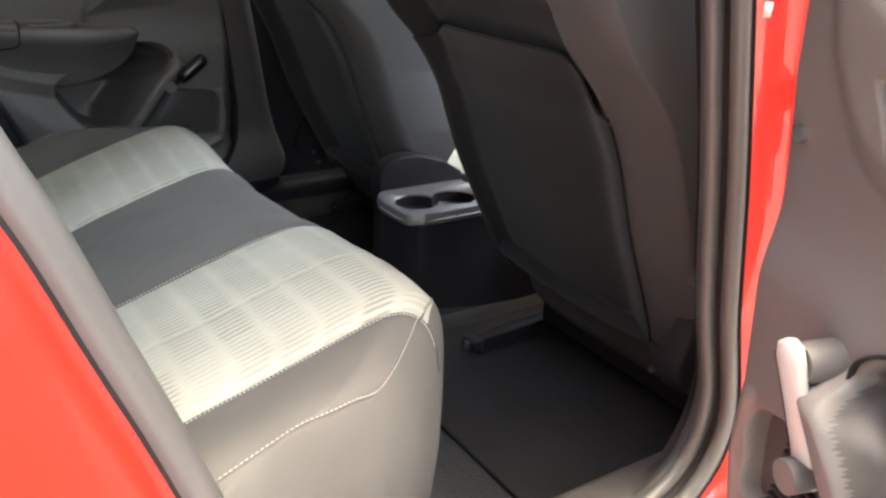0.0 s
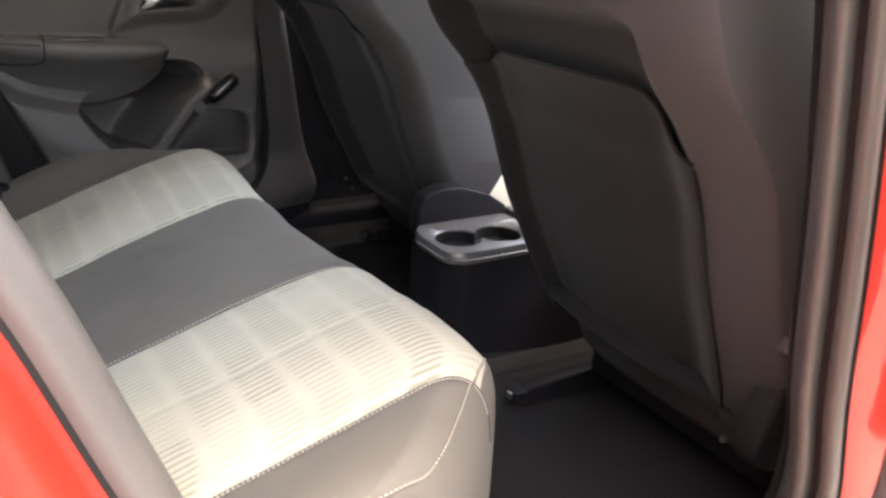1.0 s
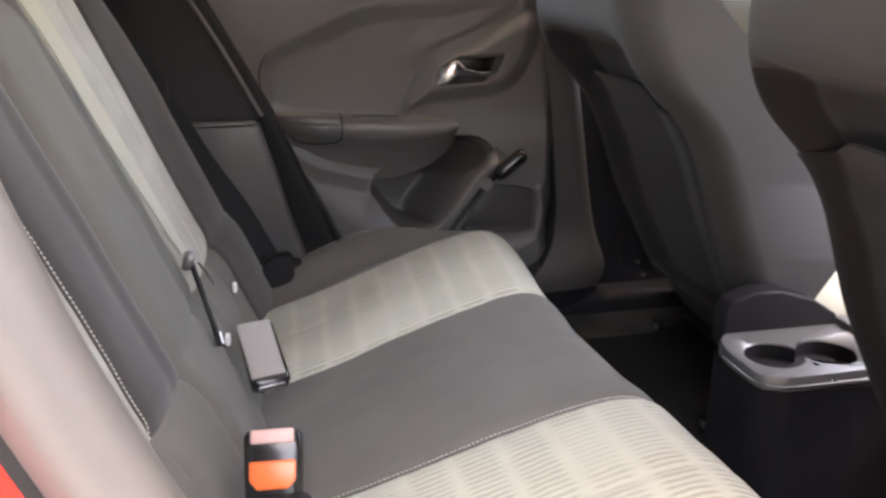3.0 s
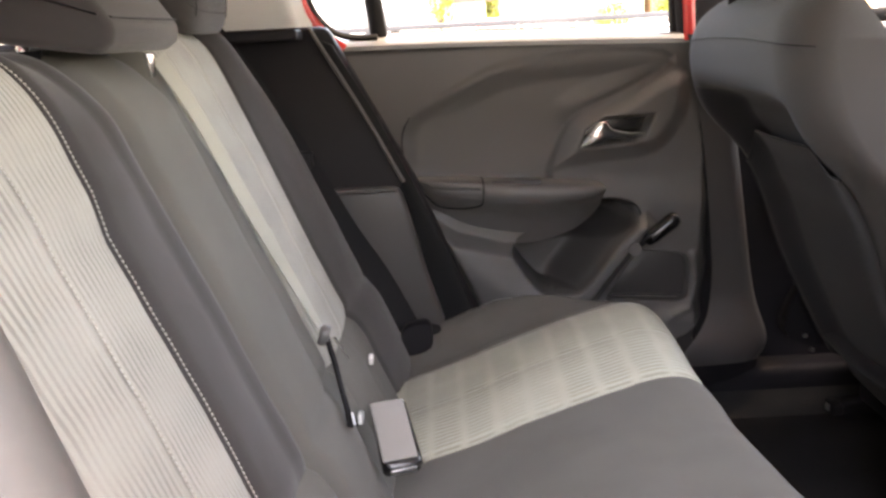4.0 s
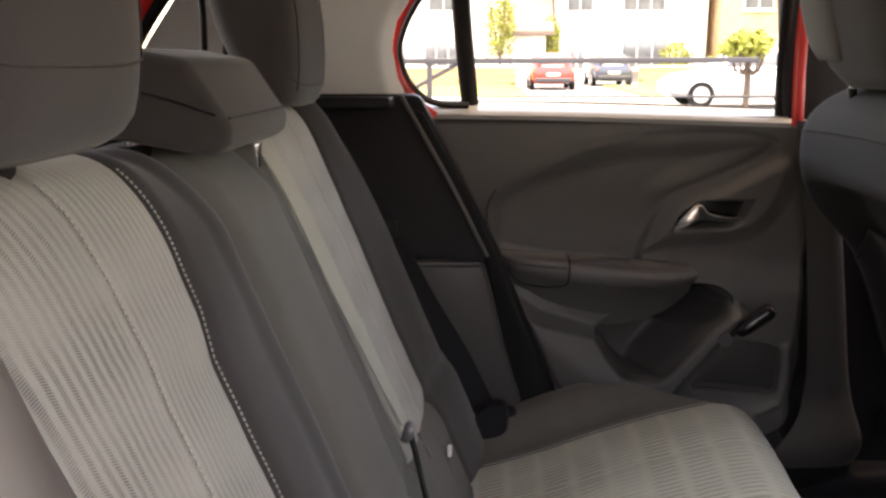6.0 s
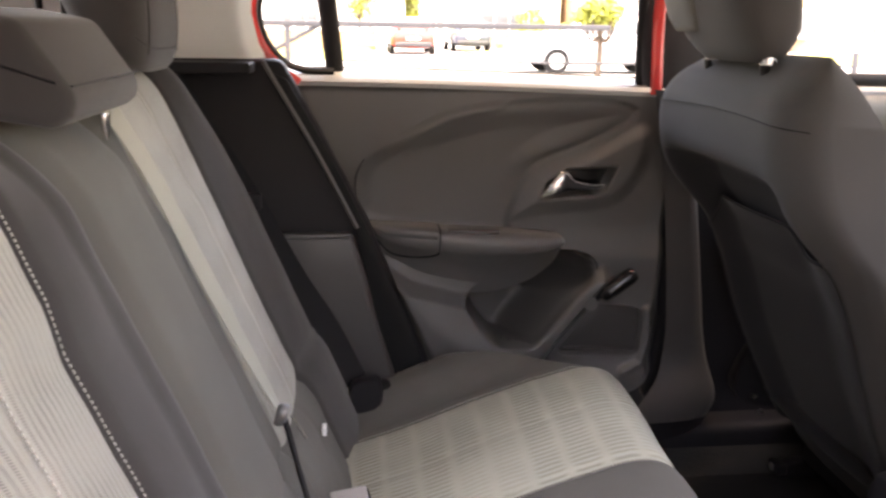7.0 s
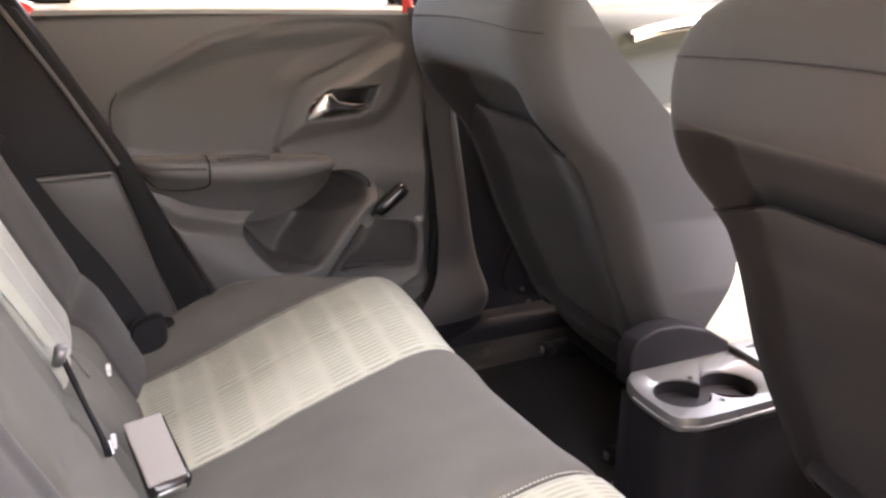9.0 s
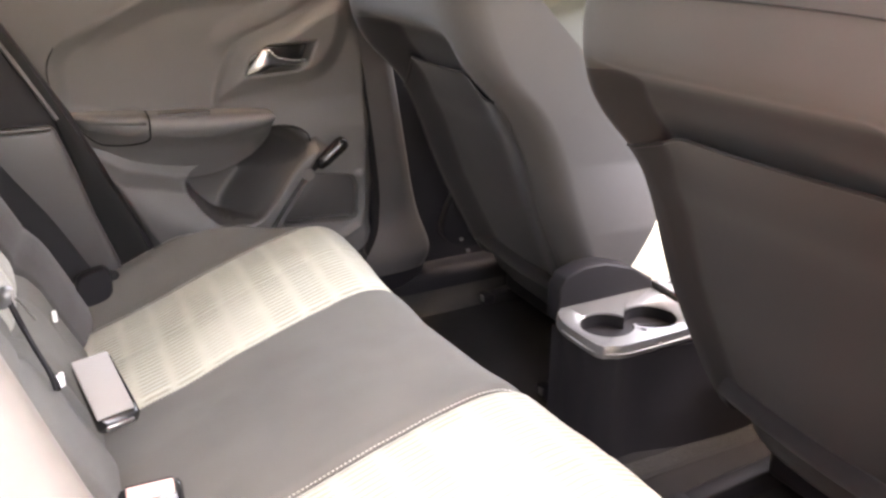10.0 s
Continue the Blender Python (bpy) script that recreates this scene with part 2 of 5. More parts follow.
def sweep(pts, profile, n=40, normal=(0, 0, 1), caps=True, smooth_line=True):
    """A closed profile [(side, up), ...] carried along a line; normal is the up direction to hold to."""
    p = curve_points(pts, n) if smooth_line else np.array(pts, float)
    rings = []
    for i in range(len(p)):
        t = Vector(p[min(i + 1, len(p) - 1)] - p[max(i - 1, 0)]).normalized()
        up = Vector(normal)
        up = (up - t * up.dot(t)).normalized()
        side = t.cross(up)
        rings.append([tuple(Vector(p[i]) + side * a + up * b) for a, b in profile])
    return loft(rings, caps)


def ring(rx, ry, n=10, power=1.0):
    out = []
    for i in range(n):
        a = 2 * math.pi * i / n
        c, s = math.cos(a), math.sin(a)
        out.append((rx * math.copysign(abs(c) ** power, c), ry * math.copysign(abs(s) ** power, s)))
    return out


def rod(pts, r, n=24, sides=10, normal=(0.13, 0.2, 1), flat=1.0, line=True):
    return sweep(pts, ring(r, r * flat, sides), n, normal, smooth_line=line)


def part(name, me, mat, parent=None, label="", m=None):
    me.name = name
    me.materials.clear()
    me.materials.append(mat)
    ob = new(name, me)
    if parent is not None:
        ob.parent = parent
    if m is not None:
        ob.matrix_basis = m
    if label:
        tagged(ob, label)
    return ob


def thing(name, label, category, at=(0, 0, 0), group="", kind=""):
    e = new(name)
    e.empty_display_size = 0.05
    e.location = at
    return tagged(e, label, category, group, kind)


def setting(name, me, mat, label, category="car interior"):
    return tagged(part(name, me, mat), label, category, kind="structure")


def smoothstep(a, b, x):
    t = np.clip((np.asarray(x, float) - a) / (b - a), 0, 1)
    return t * t * (3 - 2 * t)


def inside_distance(x, z, poly):
    """Signed distance to a closed outline, positive inside."""
    x, z = np.asarray(x, float), np.asarray(z, float)
    d = np.full(x.shape, 1e9)
    sign = np.zeros(x.shape, bool)
    p = list(poly)
    for (ax, az), (bx, bz) in zip(p, p[1:] + p[:1]):
        ex, ez = bx - ax, bz - az
        h = np.clip(((x - ax) * ex + (z - az) * ez) / (ex * ex + ez * ez), 0, 1)
        d = np.minimum(d, np.hypot(x - ax - h * ex, z - az - h * ez))
        cross = ((az > z) != (bz > z)) & (x < (bx - ax) * (z - az) / (bz - az + 1e-12) + ax)
        sign ^= cross
    return np.where(sign, d, -d)


def line_distance(x, z, pts):
    d = np.full(np.shape(x), 1e9)
    for (ax, az), (bx, bz) in zip(pts[:-1], pts[1:]):
        ex, ez = bx - ax, bz - az
        h = np.clip(((x - ax) * ex + (z - az) * ez) / (ex * ex + ez * ez), 0, 1)
        d = np.minimum(d, np.hypot(x - ax - h * ex, z - az - h * ez))
    return d


def interp(x, pts):
    return float(np.interp(x, [p[0] for p in pts], [p[1] for p in pts]))


def eased(pts, n=120):
    """The same table with its corners rounded."""
    xs = np.linspace(pts[0][0], pts[-1][0], n)
    ys = np.interp(xs, [p[0] for p in pts], [p[1] for p in pts])
    for _ in range(30):
        ys[1:-1] = 0.25 * ys[:-2] + 0.5 * ys[1:-1] + 0.25 * ys[2:]
    return list(zip(xs, ys))


def stitches(fn, s0, s1, step, parent, r=0.0007):
    """One row of short raised thread stitches along fn(s)."""
    v, f = [], []
    s = s0
    while s < s1:
        a, b = Vector(fn(s)), Vector(fn(min(s + step * 0.62, s1)))
        t = (b - a).normalized()
        up = Vector((0.2, 0, 1))
        side = t.cross(up).normalized()
        up = side.cross(t)
        k = len(v)
        for q in (a, (a + b) / 2 + up * r * 0.7, b):
            for i in range(5):
                an = 2 * math.pi * i / 5
                v.append(q + side * math.cos(an) * r + up * math.sin(an) * r)
        for rr in range(2):
            for i in range(5):
                f.append((k + rr * 5 + i, k + rr * 5 + (i + 1) % 5, k + rr * 5 + 5 + (i + 1) % 5, k + rr * 5 + 5 + i))
        f.append(tuple(range(k + 4, k - 1, -1)))
        f.append(tuple(range(k + 10, k + 15)))
        s += step
    ob = part("stitching", mesh(v, f), THREAD, parent, "pale thread stitching")
    return tagged(ob, kind="stuff")


# ---- car shell ----
def loop_outline():
    """The edge of the near rear door opening, seen from the side."""
    pts = [(-0.455, 1.27), (-0.445, 1.20), (-0.422, 1.12), (-0.402, 1.065), (-0.392, 1.04), (-0.378, 0.995), (-0.361, 0.938), (-0.344, 0.893), (-0.323, 0.842), (-0.297, 0.767), (-0.270, 0.692), (-0.240, 0.600), (-0.220, 0.53),
           (-0.195, 0.465), (-0.12, 0.428), (0.0, 0.42), (0.1, 0.425), (0.19, 0.438), (0.248, 0.470), (0.271, 0.54), (0.243, 0.659), (0.215, 0.807),
           (0.18, 0.96), (0.15, 1.08), (0.12, 1.22), (0.09, 1.33), (0.0, 1.37), (-0.2, 1.375), (-0.39, 1.345), (-0.455, 1.27)]
    return curve_points(pts, 190)


APERTURE = loop_outline()


def outward(loop):
    t = np.roll(loop[:-1], -1, 0) - np.roll(loop[:-1], 1, 0)
    n = np.stack([t[:, 1], -t[:, 0]], 1)
    n /= np.linalg.norm(n, axis=1)[:, None]
    c = loop[:-1].mean(0)
    if ((loop[:-1] - c) * n).sum() < 0:
        n = -n
    return n


AP_OUT = outward(APERTURE)


def blend():
    return smoothstep(-0.22, 0.05, APERTURE[:-1, 0])


def aperture_band(levels):
    """A band round the opening; levels are (y, growth) at its rear edge and (y, growth) at its front edge."""
    p, k = APERTURE[:-1], blend()
    v = []
    for ya, ga, yb, gb in levels:
        q = p + AP_OUT * (ga + (gb - ga) * k)[:, None]
        v += [(a, ya + (yb - ya) * w, b) for (a, b), w in zip(q, k)]
    n = len(p)
    f = [(i * n + j, (i + 1) * n + j, (i + 1) * n + (j + 1) % n, i * n + (j + 1) % n) for i in range(len(levels) - 1) for j in range(n)]
    return mesh(v, f)


def aperture_tube(ya, ga, yb, gb, r, flat=1.0):
    p, k = APERTURE[:-1], blend()
    q = p + AP_OUT * (ga + (gb - ga) * k)[:, None]
    n, sides = len(p), 10
    v = []
    for i in range(n):
        o, y = AP_OUT[i], ya + (yb - ya) * k[i]
        for j in range(sides):
            a = 2 * math.pi * j / sides
            v.append((q[i][0] + o[0] * r * math.cos(a), y + r * flat * math.sin(a), q[i][1] + o[1] * r * math.cos(a)))
    f = [(i * sides + j, ((i + 1) % n) * sides + j, ((i + 1) % n) * sides + (j + 1) % sides, i * sides + (j + 1) % sides) for i in range(n) for j in range(sides)]
    return mesh(v, f)


# floor pan with tunnel, carpets and mats
def floor_height(x, y):
    tunnel = 0.032 * (1 - smoothstep(0.08, 0.12, abs(y - 0.04)))
    rise = 0.09 * smoothstep(0.10, -0.02, x)
    edge = 0.08 * smoothstep(0.585, 0.66, abs(y))
    return 0.318 + float(max(tunnel, rise) + edge)


setting("floor", grid(lambda x, y: (x, y, floor_height(x, y)), np.linspace(-1.2, 1.5, 90), np.linspace(-0.66, 0.66, 89)), CARPET,
        "dark grey carpeted car floor with a raised tunnel", "floor")


def floor_mat(y0, y1, x0=0.175, x1=0.95):
    def edge(poly):
        return [(x, y) for x, y in poly]
    out = edge([(x0, y0 + 0.03), (x0 + 0.03, y0), (x1, y0), (x1, y1), (x0 + 0.03, y1), (x0, y1 - 0.03)])
    me = prism(out, 0.321, 0.331, "z", 0.003)
    return tagged(part("floor_mat", me, MAT), "black carpet floor mat lying in the rear footwell", "floor mat", "rear floor mats")


MAT = material("black_mat", (0.024, 0.023, 0.024), 0.95, grain=500, bump=0.8, depth=0.0015, vary=0.2, spec=0.1)
floor_mat(-0.575, -0.055)
floor_mat(0.135, 0.575)

# roof lining, roof skin, rails
ROOF_X = [(-1.25, 1.27), (-0.9, 1.335), (-0.4, 1.372), (0.1, 1.378), (0.5, 1.36), (0.8, 1.315)]


def roof_z(x, y, lift=0.0):
    return interp(x, ROOF_X) + lift - 0.10 * (abs(y) / 0.62) ** 3.2


setting("ceiling", grid(lambda x, y: (x, y, roof_z(x, y)), np.linspace(-0.98, 0.8, 40), np.linspace(-0.60, 0.60, 25), flip=True), TRIM_PALE,
        "pale grey headliner", "headliner")
setting("roof", grid(lambda x, y: (x, y, roof_z(x, y, 0.06)), np.linspace(-1.02, 0.85, 40), np.linspace(-0.66, 0.66, 25)), RED, "glossy red car roof", "roof")

# near side opening: lip, two rubber seals, black flange, red jamb
setting("trim_1", aperture_band([(-0.600, 0.06, -0.62, 0.05), (-0.620, 0.014, -0.635, 0.022), (-0.634, 0.003, -0.640, 0.016), (-0.643, 0.0, -0.645, 0.012), (-0.650, 0.0005, -0.648, 0.011), (-0.6555, 0.003, -0.650, 0.010), (-0.660, 0.008, -0.652, 0.0095), (-0.6625, 0.014, -0.654, 0.009), (-0.6625, 0.020, -0.655, 0.009), (-0.660, 0.0255, -0.655, 0.009)]), SEAL, "grey plastic lip of the door opening", "trim")
setting("seal_1", aperture_tube(-0.646, 0.013, -0.664, 0.006, 0.0092, 0.9), SEAL, "grey rubber door seal", "door seal")
setting("seal_2", aperture_tube(-0.649, 0.020, -0.688, 0.010, 0.0085, 1.0), SEAL, "grey rubber door seal", "door seal")
setting("flange", aperture_band([(-0.640, 0.008, -0.66, 0.006), (-0.660, 0.024, -0.69, 0.013), (-0.664, 0.030, -0.700, 0.018)]), RUBBER, "black flange behind the door seal", "trim")
setting("jamb", aperture_band([(-0.660, 0.0275, -0.698, 0.016), (-0.669, 0.029, -0.722, 0.036), (-0.692, 0.045, -0.738, 0.075), (-0.72, 0.08, -0.765, 0.10), (-0.785, 0.10, -0.785, 0.135)]), RED, "glossy red painted door jamb", "car body")


def side_skin(x0, x1, z0, z1, name, hole=True):
    """Outer body side: bulges outwards at mid height."""
    def y_at(z):
        return -interp(z, [(0.2, 0.80), (0.45, 0.845), (0.75, 0.865), (0.95, 0.85), (1.0, 0.82), (1.36, 0.66)])
    xs, zs = np.linspace(x0, x1, 60), np.linspace(z0, z1, 50)
    v = [(x, y_at(z), z) for x in xs for z in zs]
    grown = [tuple(a) for a in APERTURE[:-1] + AP_OUT * (0.10 + 0.035 * smoothstep(-0.25, 0.1, APERTURE[:-1, 0]))[:, None]]
    d = inside_distance([c[0] for c in v], [c[2] for c in v], grown)
    f = []
    for i in range(59):
        for j in range(49):
            q = (i * 50 + j, (i + 1) * 50 + j, (i + 1) * 50 + j + 1, i * 50 + j + 1)
            if max(d[k] for k in q) < 0.0:
                f.append(q)
    return setting(name, mesh(v, f), RED, "glossy red car body side", "car body")


side_skin(-1.25, -0.2, 0.2, 1.36, "quarter_panel")


def wall_ring(y, depth, name, mat, label):
    p = APERTURE[:-1]
    rings = [[(a, y, b) for a, b in p + AP_OUT * g] for g in (0.045, depth)]
    n = len(p)
    v = rings[0] + rings[1]
    return setting(name, mesh(v, [(j, n + j, n + (j + 1) % n, (j + 1) % n) for j in range(n)]), mat, label)


wall_ring(-0.612, 0.16, "trim_2", TRIM, "dark grey plastic pillar trim round the door opening")

# far side: quarter trim, pillars, window frames
QUARTER = prism([(-0.46, 1.075), (-0.325, 0.81), (-0.20, 0.50), (-0.20, 0.36), (-1.25, 0.36), (-1.25, 0.80), (-1.25, 1.06), (-0.75, 1.075)], 0.612, 0.66, "y", 0.012)
setting("wall_left_quarter", QUARTER, TRIM_DARK, "dark plastic quarter trim beside the rear seat", "trim")
setting("quarter_seal", prism([(-0.480, 1.055), (-0.352, 0.81), (-0.335, 0.74), (-0.318, 0.64), (-0.288, 0.55), (-0.285, 0.42), (-0.19, 0.42), (-0.222, 0.53), (-0.262, 0.645), (-0.316, 0.775), (-0.383, 0.92), (-0.452, 1.045)], 0.606, 0.620, "y", 0.004), RUBBER, "black rubber seal between the quarter trim and the door", "door seal")
LOWER = prism([(-0.352, 0.797), (-0.330, 0.72), (-0.312, 0.64), (-0.285, 0.55), (-0.285, 0.42), (-0.52, 0.42), (-0.52, 0.797)], 0.585, 0.63, "y", 0.012, 3)
setting("wall_left_lower", LOWER, TRIM_MID, "grey plastic lower side trim with a ledge", "trim")


def pale_quarter():
    """Upper pillar trim, pale grey, wrapping from the rear door window round to the tailgate opening."""
    edge = [(1.07, -0.484), (1.10, -0.497), (1.15, -0.505), (1.19, -0.495), (1.24, -0.46), (1.30, -0.40), (1.36, -0.36)]

    def fn(s, z):
        x0 = interp(z, edge)
        x1 = interp(z, [(1.06, -0.93), (1.15, -0.88), (1.23, -0.81), (1.30, -0.73), (1.37, -0.64)])
        x = x0 + s * (x1 - x0)
        y = 0.628 - 0.10 * (z - 1.07) / 0.3 - 0.16 * max(0, s - 0.45) ** 1.5
        y -= -0.03 * math.exp(-(s / 0.03) ** 2)
        return (x, y, z)
    return grid(fn, np.concatenate([np.linspace(0, 0.12, 8), np.linspace(0.15, 1, 22)]), np.linspace(1.068, 1.36, 20))


setting("pillar_left_rear", pale_quarter(), TRIM_PALE, "pale grey plastic pillar trim", "trim")
setting("ledge_left", box(-1.25, -0.50, 0.55, 0.64, 1.055, 1.072, 0.004), TRIM_DARK, "black plastic ledge under the pillar trim", "trim")
setting("tailgate_seal", rod([(-0.955, 0.565, 1.03), (-0.925, 0.55, 1.08), (-0.895, 0.525, 1.15), (-0.825, 0.495, 1.23), (-0.745, 0.465, 1.30), (-0.66, 0.44, 1.36)], 0.013, 30), RUBBER, "black rubber tailgate seal", "door seal")
setting("tailgate_jamb", sweep([(-0.955, 0.53, 1.10), (-0.935, 0.515, 1.15), (-0.865, 0.485, 1.24), (-0.785, 0.455, 1.32), (-0.70, 0.43, 1.38)], ring(0.035, 0.014, 12), 30, (0, 1, 0)), RED, "red painted edge of the tailgate opening", "car body")
setting("load_floor", box(-1.2, -0.66, -0.6, 0.6, 0.55, 0.57, 0.003), CARPET, "dark carpeted boot floor", "boot floor")
setting("parcel_shelf", box(-1.15, -0.722, -0.56, 0.56, 1.046, 1.062, 0.004), CARPET, "dark carpeted parcel shelf behind the bench", "shelf")
setting("wall_rear", box(-1.24, -1.2, -0.62, 0.62, 0.3, 0.82, 0.01), TRIM, "dark plastic tailgate sill trim", "trim")
setting("wall_right_quarter", prism([(-0.50, 1.06), (-0.40, 0.80), (-0.30, 0.50), (-0.30, 0.36), (-0.75, 0.36), (-1.2, 0.5), (-1.2, 1.06)], -0.66, -0.615, "y", 0.01), TRIM_DARK,
        "black plastic quarter trim", "trim")
setting("pillar_right_rear", grid(lambda x, z: (x, -0.64 + 0.10 * (z - 1.06) / 0.3, z), np.linspace(-0.92, -0.53, 14), np.linspace(1.055, 1.36, 10)), TRIM_PALE, "pale grey plastic pillar trim", "trim")
setting("pillar_left_centre", prism([(0.155, 1.05), (0.20, 0.83), (0.222, 0.60), (0.20, 0.44), (0.30, 0.36), (0.54, 0.36), (0.52, 0.60), (0.44, 0.83), (0.30, 1.05), (0.24, 1.35), (0.12, 1.35)], 0.685, 0.72, "y", 0.012),
        TRIM_DARK, "black plastic centre pillar trim", "trim")
PILLAR_REAR = eased([(0.425, 0.140), (0.45, 0.152), (0.48, 0.186), (0.515, 0.211), (0.587, 0.218), (0.70, 0.209), (0.85, 0.192), (1.03, 0.160)])
PILLAR_FRONT = eased([(0.425, 0.300), (0.445, 0.322), (0.47, 0.324), (0.52, 0.306), (0.59, 0.291), (0.70, 0.276), (0.85, 0.254), (1.03, 0.225)])


def pillar_face(s, z):
    a, b = interp(z, PILLAR_REAR), interp(z, PILLAR_FRONT)
    flare = float(smoothstep(0.56, 0.43, z))
    y = 0.640 - 0.035 * flare * (1 - 0.35 * s * s) + 0.05 * max(0.0, s - 0.72) ** 1.5 + 0.10 * max(0.0, s - 1.0)
    return (a + min(s, 1.04) * (b - a), y, z)


foot = grid(pillar_face, np.concatenate([np.linspace(0, 0.9, 14), np.linspace(0.93, 1.5, 8)]), np.concatenate([np.linspace(0.425, 0.60, 30), np.linspace(0.62, 1.03, 16)]))
setting("pillar_left_foot", foot, TRIM_MID, "grey plastic centre pillar trim with a flared foot", "trim")
setting("pillar_left_skirt", grid(lambda s, k: (pillar_face(s, 0.425)[0], pillar_face(s, 0.425)[1] + 0.03 * k, 0.4255 - 0.085 * k), np.linspace(0, 1.04, 12), np.linspace(0, 1, 4)), TRIM_DARK, "black lower edge of the centre pillar trim", "trim")
# Blacker than the right sill, painting the darkness behind the pillar foot.
setting("sill_left", box(-0.25, 1.3, 0.625, 0.70, 0.34, 0.405, 0.018), TRIM_DARK, "grey plastic sill trim", "trim")
setting("sill_right", box(-0.22, 1.3, -0.645, -0.585, 0.36, 0.422, 0.015), TRIM_MID, "grey plastic sill trim", "trim")
setting("wall_left_liner", box(-1.2, 1.4, 0.7685, 0.7695, 0.28, 0.99, 0), TRIM_DARK, "black inner side of the car body", "trim")
setting("wall_left_front", box(0.27, 1.4, 0.77, 0.84, 0.25, 1.0, 0.02), RED, "red car body side", "car body")
setting("wall_left_rear", box(-1.25, -0.51, 0.77, 0.84, 0.25, 0.98, 0.02), RED, "red car body side", "car body")
# Lighter rod along the ledge edge, drawn in place of its highlight.
setting("ledge_left_lower", rod([(-0.50, 0.583, 0.7965), (-0.42, 0.583, 0.7965), (-0.356, 0.585, 0.7965)], 0.004, 14, 8), TRIM, "lighter grey lip painting the highlight on the side trim ledge", "trim")
setting("quarter_edge", rod([(-0.487, 0.606, 1.072), (-0.41, 0.603, 0.935), (-0.345, 0.603, 0.805)], 0.0035, 20), TRIM, "grey edge of the quarter trim", "trim")
setting("cant_rail_left", box(-1.0, 1.0, 0.56, 0.66, 1.33, 1.40, 0.02), RED, "red roof rail", "car body")
setting("window_frame_rear", sweep([(-0.36, 0.575, 1.34), (-0.46, 0.605, 1.25), (-0.508, 0.638, 1.17), (-0.506, 0.652, 1.11), (-0.475, 0.662, 1.06), (-0.44, 0.665, 1.03)], ring(0.014, 0.004, 10), 40, (0, 1, 0)), RED,
        "red painted rear edge of the window opening", "window frame")
setting("window_rubber_rear", sweep([(-0.345, 0.61, 1.34), (-0.446, 0.64, 1.245), (-0.494, 0.676, 1.168), (-0.492, 0.692, 1.11), (-0.462, 0.704, 1.068), (-0.425, 0.706, 1.054), (-0.38, 0.706, 1.052)], ring(0.006, 0.011, 8), 40, (0, 1, 0)), RUBBER,
        "black rubber window seal", "window seal")
setting("window_frame_front", sweep([(0.172, 0.668, 1.02), (0.162, 0.655, 1.15), (0.147, 0.60, 1.34)], ring(0.010, 0.003, 10), 16, (0, 1, 0)), RED, "red painted window post", "window frame")
setting("window_rubber_front", sweep([(0.158, 0.712, 1.02), (0.148, 0.697, 1.15), (0.133, 0.642, 1.34)], ring(0.010, 0.010, 8), 16, (0, 1, 0)), RUBBER, "black rubber window seal", "window seal")
setting("firewall", box(1.45, 1.5, -0.7, 0.7, 0.25, 0.95, 0.01), TRIM_DARK, "dark wall at the front of the cabin", "trim")
# Out of view; added to keep windscreen light off the floor.
setting("dashboard", prism([(1.08, 0.60), (1.06, 0.86), (1.12, 0.945), (1.25, 0.965), (1.449, 0.965), (1.449, 0.50), (1.20, 0.50)], -0.66, 0.66, "y", 0.02, 3), TRIM_DARK, "unseen plain black dashboard added to close the cabin and block windscreen light", "dashboard")
setting("a_wall_right", box(0.45, 1.45, -0.74, -0.69, 0.3, 0.98, 0.02), TRIM, "dark grey front door trim", "trim")
setting("pillar_right_centre", prism([(0.31, 0.40), (0.30, 0.55), (0.265, 0.70), (0.235, 0.85), (0.20, 0.98), (0.16, 1.12), (0.11, 1.34), (0.24, 1.34), (0.30, 1.0), (0.46, 0.9), (0.46, 0.38)], -0.70, -0.62, "y", 0.01), TRIM_DARK,
        "black plastic centre pillar trim", "trim")


# ---- doors ----
INSERT = [(-0.345, 0.875), (-0.332, 0.906), (-0.298, 0.931), (-0.241, 0.965), (-0.165, 0.998), (-0.031, 1.015), (0.091, 1.014), (0.146, 1.0), (0.143, 0.973),
          (0.056, 0.927), (-0.019, 0.896), (-0.046, 0.863), (-0.071, 0.804), (-0.089, 0.765), (-0.325, 0.785)]
BEZEL = [(-0.026, 0.836), (-0.014, 0.871), (0.022, 0.893), (0.118, 0.897), (0.098, 0.853), (0.075, 0.84)]
POCKET = [(0.018, 0.740), (0.045, 0.739), (0.067, 0.732), (0.083, 0.719), (0.087, 0.704), (0.081, 0.686), (0.050, 0.654), (0.022, 0.618), (-0.017, 0.573), (-0.044, 0.564), (-0.097, 0.572),
          (-0.127, 0.600), (-0.143, 0.624), (-0.156, 0.650), (-0.13, 0.680), (-0.06, 0.705)]
NET = [(0.090, 0.640), (0.165, 0.629), (0.183, 0.612), (0.184, 0.57), (0.172, 0.534), (0.10, 0.537), (0.026, 0.541), (0.046, 0.580), (0.070, 0.615)]
POCKET, NET = ([tuple(p) for p in curve_points(q + q[:1], 60)[:-1]] for q in (POCKET, NET))
INSERT = [tuple(p) for p in curve_points(INSERT + INSERT[:1], 70)[:-1]]
HANDLE_RISE = [(-0.085, 0.79), (-0.05, 0.862), (-0.022, 0.898), (0.056, 0.93), (0.143, 0.975), (0.182, 0.955), (0.175, 0.89), (0.14, 0.835), (0.09, 0.812), (0.0, 0.805)]
HANDLE_RISE = [tuple(p) for p in curve_points(HANDLE_RISE + HANDLE_RISE[:1], 50)[:-1]]
